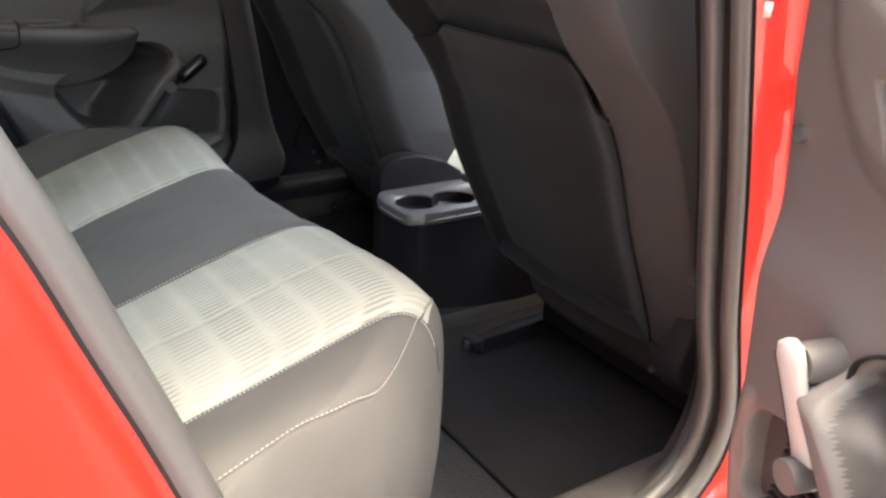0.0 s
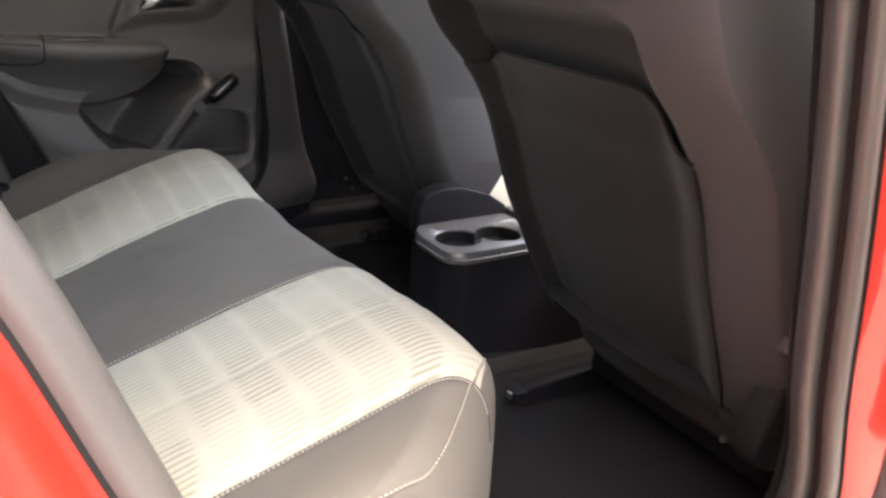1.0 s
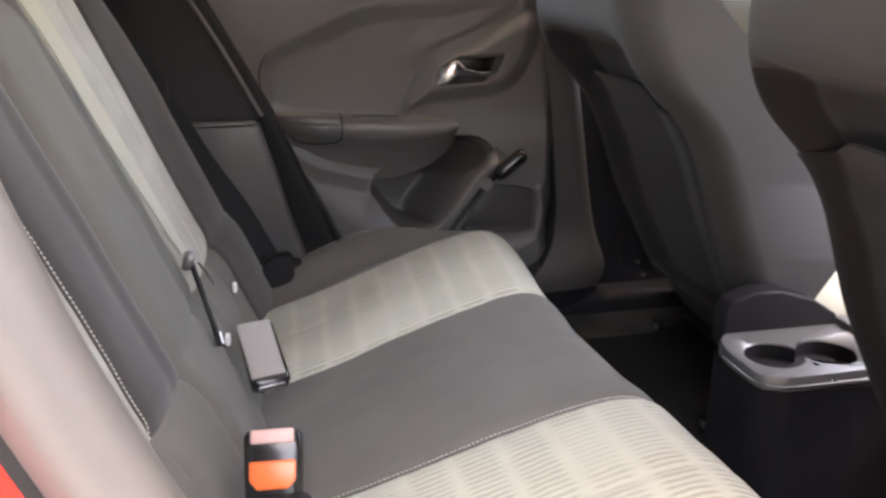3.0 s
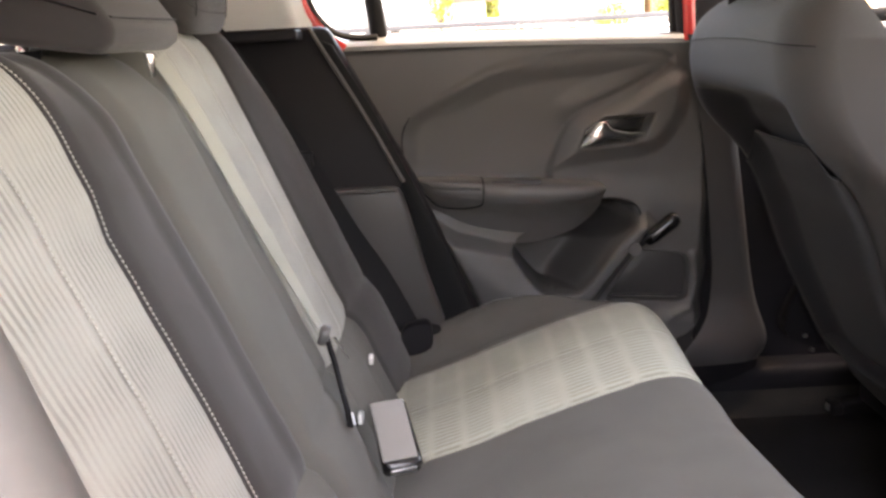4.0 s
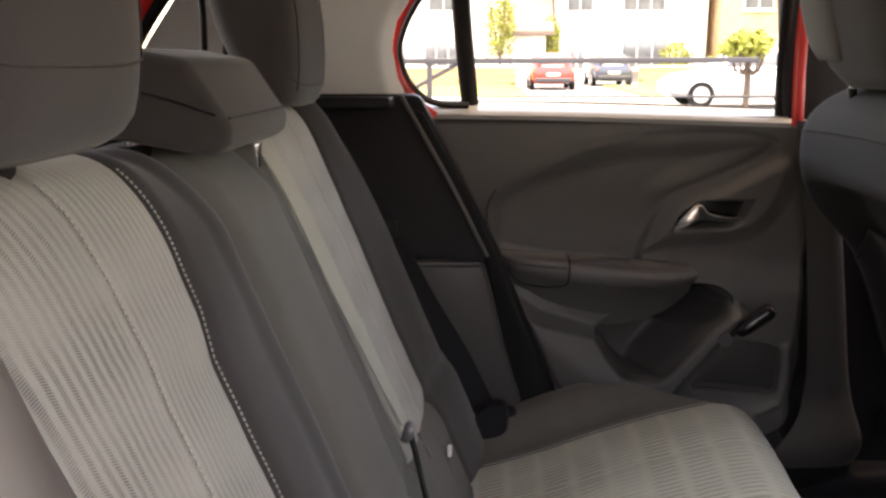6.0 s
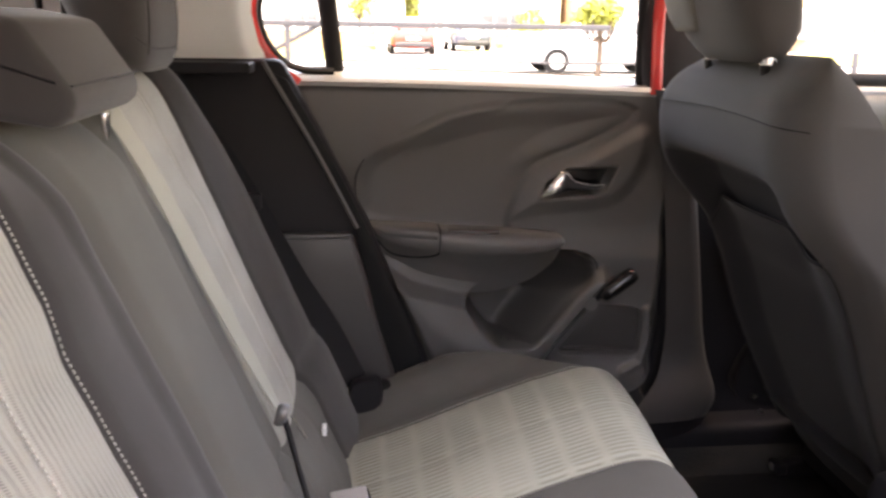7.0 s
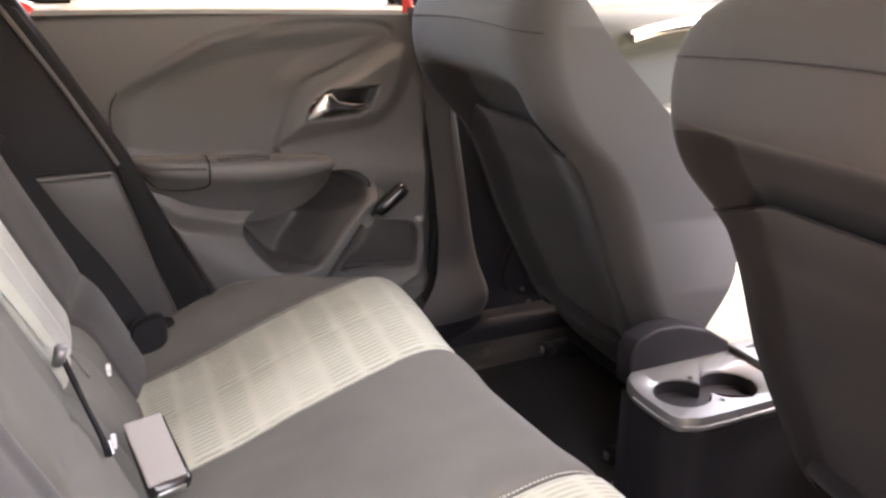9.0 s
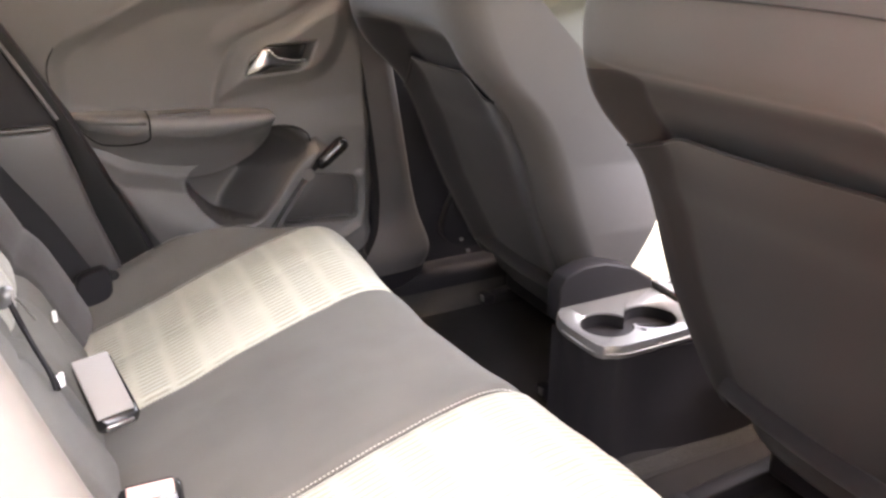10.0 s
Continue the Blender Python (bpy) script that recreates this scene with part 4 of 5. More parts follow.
def back_point(i, v, lift=0.0):
    x, z = (float(np.interp(i, range(90), BACK[:, k])) for k in (0, 1))
    nx, nz = (float(np.interp(i, range(90), B_N[:, k])) for k in (0, 1))
    a = abs(v)
    y = math.copysign(back_y(a, z, v < 0), v)
    r = 0.012 * max(0.0, 1 - (a / 0.11) ** 4)
    r += (seam_dip(a, 0.066, 0.011, 0.024) if v < 0 else seam_dip(a, 0.105, 0.008, 0.002)) + seam_dip(a, 0.17, 0.006, 0.006) + seam_dip(a, 0.37, 0.006, 0.006) + seam_dip(a, 0.275, 0.004, 0.003)
    if v < 0 and 0.072 < a < 0.17:
        r += 0.009 * math.sin(math.pi * (a - 0.072) / 0.098) ** 0.8
    if 0.17 < a < 0.37:
        r += 0.006 * math.sin(math.pi * (a - 0.17) / 0.2) ** 0.7
    if a > 0.37:
        r += 0.020 * math.sin(math.pi * (a - 0.37) / 0.24)
    low = float(smoothstep(0.66, 0.60, z))
    r += seam_dip(z, 0.645, 0.008, 0.006) + 0.010 * low
    r += 0.0018 * noise.noise((y * 8, z * 8, 2.3)) + 0.001 * noise.noise((y * 25, z * 25, 4.3))
    drop = -0.030 * float(smoothstep(0.17, 0.10, a)) * float(smoothstep(0.98, 1.07, z))
    drop -= 0.015 * float(smoothstep(-0.09, -0.15, v)) * float(smoothstep(0.90, 1.06, z))
    return Vector((x + nx * (r + lift), y, z + nz * (r + lift) + drop))


I_SEAM = float(np.interp(0.645, BACK[:50, 1], range(50)))


def back_panel(name, v0, v1, i0, i1, mat, label="", wall=0):
    vs = list(np.linspace(v0, v1, max(8, int(abs(v1 - v0) / 0.005))))
    idx = np.linspace(i0, i1, 90)
    rows = [[back_point(i, v) for i in idx] for v in vs]
    uvs = [[(v, float(np.interp(i, range(90), B_ARC))) for i in idx] for v in vs]
    if wall:
        edge = rows[-1] if wall > 0 else rows[0]
        extra = [[Vector((p.x - b, p.y + wall * a, p.z - b * 0.4)) for p in edge] for a, b in ((0.006, 0.006), (0.010, 0.02), (0.010, 0.06), (0.004, 0.10))]
        if wall > 0:
            rows, uvs = rows + extra, uvs + [uvs[-1]] * 4
        else:
            rows, uvs = extra[::-1] + rows, [uvs[0]] * 4 + uvs
    n = len(idx)
    v = [p for r in rows for p in r]
    f = [(i * n + j, (i + 1) * n + j, (i + 1) * n + j + 1, i * n + j + 1) for i in range(len(rows) - 1) for j in range(n - 1)]
    return part(name, mesh(v, f, [c for r in uvs for c in r]), mat, rear_seat, label)


for sg in (-1, 1):
    lo, hi = sorted((sg * 0.17, sg * 0.37))
    back_panel("backrest_panel", lo, hi, I_SEAM, 89, PALE_BACK, "pale greenish ribbed cloth panel")
    back_panel("backrest_base", lo, hi, 0, I_SEAM, CLOTH)
    lo, hi = sorted((sg * 0.37, sg * 0.58))
    back_panel("backrest_bolster", lo, hi, 0, 89, HEAD_CLOTH, "darker grey cloth side bolster", wall=sg)
    for v in (0.166, 0.3735):
        stitches(lambda s, v=v: back_point(s, sg * v, 0.0006), I_SEAM, 62, 0.42, rear_seat)
    stitches(lambda s: back_point(s, sg * 0.271, 0.0006), I_SEAM, 62, 0.42, rear_seat)
back_panel("backrest_strip", -0.17, -0.066, I_SEAM, 89, HEAD_CLOTH, "darker grey cloth strip")
back_panel("backrest_base", -0.17, -0.066, 0, I_SEAM, CLOTH)
back_panel("backrest_centre", -0.066, 0.17, 0, 89, CLOTH)


# headrests
def pad(cx, cy, cz, hw, hd, hh, lean=0.0, power=0.55, top=0.8, bottom=0.85, mat=None, name="pad", parent=None, belly=0.0):
    rings = []
    for k in np.linspace(-1, 1, 17):
        s = (1 - abs(k) ** 4.5) ** 0.5 * (1 + (top - 1) * max(0, k) + (bottom - 1) * max(0, -k)) if abs(k) < 1 else 0.35
        s = max(s, 0.35)
        z = cz + hh * k
        rings.append([(cx + lean * (z - cz) + belly * (1 - k * k) + hd * s * a, cy + hw * (0.5 + 0.5 * s) * b, z) for a, b in ring(1, 1, 28, power)])
    return part(name, loft(rings), mat or CLOTH, parent)


COMMA = [(-0.578, 1.060), (-0.560, 1.075), (-0.552, 1.13), (-0.556, 1.20), (-0.580, 1.285), (-0.625, 1.312), (-0.685, 1.302), (-0.716, 1.25), (-0.712, 1.185), (-0.690, 1.162), (-0.655, 1.168), (-0.625, 1.15), (-0.607, 1.11), (-0.597, 1.072)]


def headrest(name, label, cy, hw, profile, posts, foot, group="rear headrests", hard=4.5, fold=1.10):
    """A comma-shaped headrest: a block on posts with a lip that hangs down in front."""
    h = thing(name, label, "headrest", group=group)
    p = curve_points(profile + profile[:1], 60)[:-1]
    c = p.mean(0)

    def section(q):
        s = max(0.0, 1 - abs(q) ** hard) ** 0.5
        s = 0.45 + 0.55 * s
        return [(c[0] + (x - c[0]) * s, cy + q * hw, c[1] + (z - c[1]) * (0.35 + 0.65 * s)) for x, z in p]
    body = loft([section(q) for q in np.sin(np.linspace(-math.pi / 2, math.pi / 2, 27))])
    part("pad", body, HEAD_CLOTH, h)
    front = [k for k in range(24) if p[k][1] < fold + 0.02]
    k = min(front, key=lambda i: abs(p[i][1] - fold))
    part("seam", sweep([tuple(Vector(section(q)[k]) + Vector((0.0004, 0, 0))) for q in np.linspace(-0.93, 0.93, 30)], ring(0.0009, 0.0009, 6), 60, (1, 0, 0)), CLOTH_BACK, h)
    for q in () if hard < 4 else (-0.72, 0.72):
        sec = section(q)
        part("seam", sweep([(x + 0.0003, y, z) for x, y, z in sec[2:20]], ring(0.0008, 0.0008, 6), 40, (1, 0, 0)), TRIM_DARK, h)
    for s in (-1, 1):
        x, z, top = foot
        part("post", rod([(x, cy + s * posts, z - 0.03), (x - 0.012, cy + s * posts, top)], 0.0055, 4, 12, line=False), CHROME, h, "chrome post")
        part("post_guide", rod([(x, cy + s * posts, z - 0.016), (x, cy + s * posts, z + 0.008)], 0.015, 4, 14, (1, 0, 0), line=False), TRIM_DARK, h)
    return h


headrest("headrest", "raised dark grey cloth headrest on chrome posts", -0.320, 0.116, [(x, z + 0.017) for x, z in COMMA], 0.045, (-0.640, 1.066, 1.20), fold=1.124)
SLAB = [(-0.592, 1.070), (-0.582, 1.085), (-0.577, 1.13), (-0.580, 1.20), (-0.600, 1.285), (-0.632, 1.318), (-0.675, 1.308), (-0.70, 1.25), (-0.690, 1.18), (-0.670, 1.13), (-0.648, 1.095), (-0.622, 1.072)]
low = thing("headrest", "low dark grey cloth wedge headrest resting on the bench", "headrest", group="rear headrests")
part("pad", prism([(-0.583, 1.130), (-0.548, 1.076), (-0.552, 1.062), (-0.564, 1.052), (-0.605, 1.058), (-0.65, 1.066), (-0.70, 1.072), (-0.706, 1.11), (-0.69, 1.138), (-0.63, 1.139)], -0.096, 0.096, "y", 0.009, 4), HEAD_CLOTH, low)
part("seam", sweep([(-0.560, -0.0968, 1.086), (-0.62, -0.0968, 1.104), (-0.69, -0.0968, 1.112)], ring(0.001, 0.001, 6), 20, (0, 1, 0)), TRIM_DARK, low)
part("seam", sweep([(-0.5515, q, 1.0835) for q in (-0.09, 0.0, 0.09)], ring(0.001, 0.001, 6), 12, (1, 0, 0)), TRIM_DARK, low)
for s in (-1, 1):
    part("post", rod([(-0.648, s * 0.05, 1.02), (-0.652, s * 0.05, 1.10)], 0.0055, 4, 12, line=False), CHROME, low, "chrome post")
    part("post_guide", rod([(-0.648, s * 0.05, 1.040), (-0.649, s * 0.05, 1.058)], 0.015, 4, 14, (1, 0, 0), line=False), TRIM_DARK, low)
headrest("headrest", "raised dark grey cloth headrest on chrome posts", 0.368, 0.110, SLAB, 0.040, (-0.665, 1.075, 1.19))

for x in (-0.703, -0.676):
    cord = thing("luggage_cover_cord", "thin black cord rising from the parcel shelf", "cord", group="luggage cover cords")
    part("cord", rod([(-0.735 + (x + 0.703) * 0.5, 0.30, 1.061), (x - 0.006, 0.30, 1.10), (x, 0.30, 1.17), (x - 0.002, 0.30, 1.26), (x - 0.004, 0.30, 1.345)], 0.0042, 30, 8), RUBBER, cord)

# ---- front seats ----
RIM = [(0.42, 0.425), (0.50, 0.385), (0.512, 0.379), (0.665, 0.306), (0.775, 0.268), (0.845, 0.232), (0.885, 0.180), (0.933, 0.150), (1.0, 0.135), (1.05, 0.140), (1.075, 0.155), (1.092, 0.185), (1.10, 0.215)]
FACE = [(0.42, 0.46), (0.50, 0.445), (0.555, 0.465), (0.60, 0.505), (0.635, 0.528), (0.665, 0.533), (0.75, 0.498), (0.872, 0.412), (0.993, 0.285), (1.06, 0.240), (1.09, 0.230), (1.10, 0.222)]
HALF = [(0.42, 0.18), (0.46, 0.212), (0.52, 0.230), (0.65, 0.238), (0.80, 0.240), (0.93, 0.240), (1.0, 0.230), (1.05, 0.218), (1.08, 0.196), (1.10, 0.15)]

RIM, FACE, HALF = eased(RIM), eased(FACE), eased(HALF)


def front_seat(name, label, yc, inner, wider, rim_in, rim_out, soft_in, dark, colour, cushion_mat, corner):
    """inner: +1 when the middle of the car lies towards +y."""
    s = thing(name, label, "car seat", group="front seats")
    zs = np.concatenate([np.linspace(0.47, 0.82, 22), np.linspace(0.83, 0.96, 18), np.linspace(0.975, 1.10, 18)])

    def recess(y, z):
        o = (y - yc) * inner
        w = interp(z, HALF)
        m = float(smoothstep(0, soft_in, w - rim_in - o)) * float(smoothstep(0, 0.075, w - rim_out + o))
        under = float(smoothstep(0.964, 0.930, z))
        return m * under * (0.034 + 0.024 * float(smoothstep(0.80, 0.88, z)))

    def rear_x(y, z):
        w = interp(z, HALF)
        q = min(1.0, abs(y - yc) / w)
        e = max(0.0, (q - 0.70) / 0.30)
        return interp(z, RIM) + min(corner, 0.5 * (interp(z, FACE) - interp(z, RIM))) * (1 - math.sqrt(max(0.0, 1 - e * e))) + recess(y, z)
    rings = []
    for z in zs:
        w = interp(z, HALF)
        back, face = interp(z, RIM), interp(z, FACE)
        r = []
        for q in np.sin(np.linspace(-math.pi / 2, math.pi / 2, 80)):
            y = yc + q * w + inner * wider * max(0.0, q * inner) * float(smoothstep(1.0, 0.72, z))
            r.append((rear_x(y, z), y, z))
        for q in np.linspace(1, -1, 20):
            y = yc + q * w * 0.98 + inner * wider * max(0.0, q * inner) * float(smoothstep(1.0, 0.72, z))
            e = abs(q) ** 10
            scoop = 0.03 * math.exp(-(q / 0.6) ** 4) if z < 1.0 else 0.0
            r.append((face - scoop - (face - back) * 0.10 * e, y, z))
        rings.append(r)
    shell = part("backrest", loft(rings), colour, s)
    # Black cloth below the bulge paints in the shadow of its overhang.
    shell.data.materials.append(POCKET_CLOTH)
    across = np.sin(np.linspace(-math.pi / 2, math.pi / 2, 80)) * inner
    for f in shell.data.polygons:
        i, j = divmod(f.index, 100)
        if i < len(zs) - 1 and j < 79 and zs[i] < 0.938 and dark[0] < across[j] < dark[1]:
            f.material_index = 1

    # pocket
    def pocket(t, z):
        o0, o1 = -(interp(z, HALF) - rim_out - 0.005), interp(z, HALF) - rim_in - (0.012 if rim_in else -0.004)
        top = 0.876 + 0.004 * math.sin(3 * t) - 0.060 * float(smoothstep(0.2, 0.0, t)) - 0.026 * float(smoothstep(0.72, 1.0, t))
        zz = 0.50 + (z - 0.50) * (top - 0.50) / 0.357
        y = yc + inner * (o0 + (o1 - o0) * t)
        edge = max(0.0, math.sin(math.pi * t)) ** 0.8
        lift = 0.003 + 0.014 * edge + 0.016 * edge * float(smoothstep(0.76, 0.857, z))
        return (rear_x(y, zz) - lift, y, zz)
    part("map_pocket", grid(pocket, np.linspace(0, 1, 40), np.linspace(0.50, 0.857, 40)), POCKET_CLOTH, s, "black cloth map pocket")
    part("pocket_hem", rod([pocket(t, 0.857) for t in np.linspace(0, 1, 24)], 0.0022, 60, 8), POCKET_CLOTH, s)
    part("pocket_seam", rod([pocket(0.0, z) for z in np.linspace(0.50, 0.85, 14)], 0.0022, 40, 6), TRIM_DARK, s)
    part("bottom_roll", rod([(interp(0.50, RIM) + 0.006 + 0.012 * q * q, yc + q * 0.205, 0.500 + 0.008 * q * q) for q in np.linspace(-1, 1, 9)], 0.015, 24, 10, (0, 0, 1)), POCKET_CLOTH, s)
    # cover seams on the upper back
    def surface(y, z, out=0.001):
        return (rear_x(y, z) - out, y, z)
    part("cover_seam", rod([surface(yc + q * interp(1.018, HALF) * 0.97, 1.018 + 0.01 * (1 - q * q)) for q in np.linspace(-1, 1, 24)], 0.0010, 60, 6), POCKET_CLOTH, s)
    # cushion and frame
    base = []
    for x, w, z0, z1 in ((0.43, 0.17, 0.43, 0.52), (0.46, 0.21, 0.40, 0.555), (0.55, 0.235, 0.39, 0.585), (0.75, 0.24, 0.39, 0.61), (0.93, 0.235, 0.40, 0.63), (0.99, 0.21, 0.43, 0.61), (1.01, 0.17, 0.47, 0.57)):
        base.append([(x, yc + a * w, (z0 + z1) / 2 + b * (z1 - z0) / 2) for a, b in ring(1, 1, 28, 0.5)])
    seat = part("seat_cushion", loft(base), cushion_mat, s)
    seat.data.materials.append(colour)
    for f in seat.data.polygons:
        if f.center.x < 0.5 or f.center.z < 0.47:
            f.material_index = 1
    for o in (-0.19, 0.19):
        nose = 0.335 if o * inner > 0 else 0.43
        part("seat_rail", prism([(nose, 0.322), (nose, 0.350), (nose + 0.02, 0.358), (0.95, 0.385), (0.95, 0.322)], yc + o - 0.014, yc + o + 0.014, "y", 0.003), TRIM_DARK, s)
        part("seat_rail_cap", box(nose - 0.012, nose + 0.010, yc + o - 0.017, yc + o + 0.017, 0.336, 0.356, 0.004), TRIM_DARK, s)
        # A tiny steel box stands in for the highlight on the rail cap.
        part("rail_glint", box(nose - 0.015, nose - 0.0115, yc + o - 0.006, yc + o + 0.006, 0.341, 0.353, 0.001), STEEL, s)
    part("seat_base", box(0.46, 0.95, yc - 0.17, yc + 0.17, 0.37, 0.42, 0.01), TRIM_DARK, s)
    part("recliner_cover", loft([[(0.40 + 0.055 * a * k + 0.03 * b, yc - inner * (0.205 + d), 0.535 + 0.065 * b * k - 0.02 * a) for a, b in ring(1, 1, 16, 0.7)] for d, k in ((0.0, 1.0), (0.025, 1.0), (0.032, 0.85))]), TRIM_DARK, s, "dark plastic recliner cover")
    if inner > 0:
        part("recliner_tab", box(0.330, 0.352, yc - 0.246, yc - 0.228, 0.632, 0.652, 0.004), SEAL, s, "pale grey plastic tab")
    for o in (0.02, 0.17):
        part("bolt", rod([(0.372, yc - inner * (0.2 - o * 0.2), 0.49 - o * 0.1), (0.366, yc - inner * (0.2 - o * 0.2), 0.49 - o * 0.1)], 0.004, 3, 8, (0, 0, 1), line=False), STEEL, s)
    return s


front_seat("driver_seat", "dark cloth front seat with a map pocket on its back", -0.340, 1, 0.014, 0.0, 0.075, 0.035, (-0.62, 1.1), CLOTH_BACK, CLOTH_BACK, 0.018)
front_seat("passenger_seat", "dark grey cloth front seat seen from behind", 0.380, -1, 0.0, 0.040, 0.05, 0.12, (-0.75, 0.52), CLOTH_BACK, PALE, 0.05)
FH = thing("headrest", "dark cloth headrest of the front passenger seat", "headrest", group="front headrests")
pad(0.152, 0.385, 1.204, 0.130, 0.052, 0.115, -0.25, mat=CLOTH_BACK, parent=FH)
pad(0.111, 0.45, 1.202, 0.055, 0.016, 0.075, -0.25, mat=CLOTH, name="rear_panel", parent=FH)
for o in (-0.085, 0.085):
    part("post", rod([(0.175, 0.385 + o, 1.07), (0.160, 0.385 + o, 1.16)], 0.006, 4, 12, line=False), TRIM_DARK, FH, "dark steel post")
    part("post_guide", rod([(0.177, 0.385 + o, 1.088), (0.176, 0.385 + o, 1.106)], 0.011, 4, 14, (1, 0, 0), line=False), CHROME, FH, "chrome post collar")

# ---- centre console ----
con = thing("centre_console", "black centre console with a silver twin cup holder", "console")
out = [(0.275, 0.000), (0.292, -0.030), (0.32, -0.037), (0.62, -0.035), (0.62, 0.115), (0.31, 0.110), (0.280, 0.085)]
con_rings = []
for z, g in ((0.345, 0.01), (0.40, 0.006), (0.47, 0.0), (0.525, -0.002)):
    con_rings.append([(0.43 + (x - 0.43) * (1 + g), y * (1 + g), z) for x, y in curve_points(out + out[:1], 60)[:-1]])
part("console_body", loft(con_rings), TRIM_DARK, con)

# Console carried forward to block light along the gap between the seats.
part("console_front", loft([[(x, 0.04 + a * w, 0.345 + (b + 1) / 2 * (top - 0.345)) for a, b in ring(1, 1, 24, 0.45)] for x, w, top in ((0.623, 0.074, 0.50), (0.66, 0.10, 0.50), (0.85, 0.10, 0.49), (1.06, 0.10, 0.56))]), TRIM_DARK, con, "black plastic console front added to block windscreen light")
for sg, y0 in ((-1, -0.034), (1, 0.112)):
    # Added black strip: paints the gap beside the console as dark as shade.
    part("console_dark_strip", grid(lambda x, k: (x, y0 + sg * (0.012 * k + 0.022 * k * k), 0.378 - 0.045 * math.sin(k * math.pi / 2) + 0.02 * float(smoothstep(0.33, 0.28, x)) * (k - 1)), np.linspace(0.285, 0.95, 24), np.linspace(0, 1, 8), flip=sg > 0), POCKET_CLOTH, con, "black strip added to darken the floor beside the console")


def plate_with_cups():
    o = curve_points([(x, y) for x, y in [(0.268, 0.015), (0.272, -0.022), (0.29, -0.032), (0.32, -0.039), (0.45, -0.037), (0.53, -0.035), (0.53, 0.118), (0.33, 0.112), (0.285, 0.100), (0.268, 0.06), (0.268, 0.015)]], 72)[:-1]
    cups = []
    for a in np.linspace(0, 2 * math.pi, 72, endpoint=False):
        d = np.array([math.cos(a), math.sin(a)])
        r = 0
        for c in ((0.322, 0.028), (0.398, 0.022)):
            oc = np.array(c) - np.array((0.36, 0.025))
            b = d @ oc
            disc = b * b - (oc @ oc - 0.040 ** 2)
            if disc > 0:
                r = max(r, b + math.sqrt(disc))
        cups.append((0.36 + d[0] * r, 0.025 + d[1] * r))
    ang = np.unwrap(np.arctan2(o[:, 1] - 0.025, o[:, 0] - 0.36))
    order = np.argsort(np.mod(ang, 2 * math.pi))
    o = o[order]
    rings = [[(x, y, 0.527) for x, y in o], [(x, y, 0.540) for x, y in o], [(0.36 + (x - 0.36) * 0.985, 0.025 + (y - 0.025) * 0.97, 0.546) for x, y in o],
             [(x, y, 0.546) for x, y in cups], [(0.36 + (x - 0.36) * 0.97, 0.025 + (y - 0.025) * 0.97, 0.543) for x, y in cups]]
    return loft(rings, caps=False), cups


plate, cups = plate_with_cups()
part("cup_holder_plate", plate, SILVER, con, "silver plastic cup holder surround")
part("plate_rim", rod([(0.267, 0.060, 0.5335), (0.267, 0.015, 0.5335), (0.2705, -0.015, 0.5335), (0.289, -0.0335, 0.5335), (0.32, -0.0405, 0.5335), (0.45, -0.0385, 0.5335), (0.525, -0.0365, 0.5335)], 0.0020, 60, 8), SILVER, con, "satin rim of the cup holder")
part("cup_well", loft([[(0.36 + (x - 0.36) * k, 0.025 + (y - 0.025) * k, z) for x, y in cups] for k, z in ((0.975, 0.5435), (0.95, 0.52), (0.90, 0.475), (0.02, 0.474))], caps=False), TRIM_DARK, con)
for yy, w in ((0.058, 0.006), (-0.010, 0.006)):
    part("cup_tab", box(0.354, 0.366, yy - w, yy + w, 0.536, 0.546, 0.002), SILVER, con)
rise = [(0.292, 0.52), (0.292, 0.575), (0.302, 0.594), (0.335, 0.605), (0.375, 0.604), (0.43, 0.586), (0.47, 0.56), (0.47, 0.52)]
part("console_side", prism(rise, 0.104, 0.140, "y", 0.004, 3), TRIM_DARK, con, "raised black plastic side of the console")
part("console_button", rod([(0.365, -0.036, 0.535), (0.365, -0.041, 0.535)], 0.004, 3, 10, (0, 0, 1), line=False), CHROME, con)
part("slot_panel", box(0.47, 0.56, 0.02, 0.11, 0.546, 0.556, 0.003), SILVER, con)
part("slot", prism([(0.482, 0.085), (0.54, 0.10), (0.535, 0.075)], 0.5565, 0.5575, "z", 0), GLOSS_BLACK, con)


# ---- belts ----
def strap(pts, width, normal, n=40, thick=0.0014):
    return sweep(pts, [(-width / 2, -thick), (width / 2, -thick), (width / 2, thick), (-width / 2, thick)], n, normal)


belt = thing("seat_belt", "black seat belt hanging beside the quarter trim", "seat belt", group="rear seat belts")
part("webbing", strap([(-0.67, 0.545, 1.12), (-0.637, 0.56, 1.071), (-0.571, 0.568, 0.962), (-0.510, 0.568, 0.856), (-0.448, 0.566, 0.734), (-0.395, 0.563, 0.645), (-0.350, 0.556, 0.553)], 0.041, (0.5, -0.8, 0.3)), WEB, belt)
part("belt_stop", box(-0.527, -0.494, 0.556, 0.576, 0.845, 0.872, 0.005), TRIM_DARK, belt, "black plastic belt stop")
part("belt_tongue", loft([[(-0.335 + 0.028 * a * k, 0.53 - 0.01 + d, 0.545 + 0.03 * b * k + 0.3 * a * 0.02) for a, b in ring(1, 1, 16, 0.6)] for d, k in ((-0.012, 0.9), (-0.006, 1), (0.008, 1), (0.014, 0.9))]), TRIM_DARK, belt, "black belt latch")
part("belt_anchor", loft([[(-0.325 + 0.034 * a * k, 0.555 + d, 0.535 + 0.018 * b * k) for a, b in ring(1, 1, 16, 0.6)] for d, k in ((-0.012, 0.85), (-0.006, 1), (0.01, 1))]), RUBBER, belt)

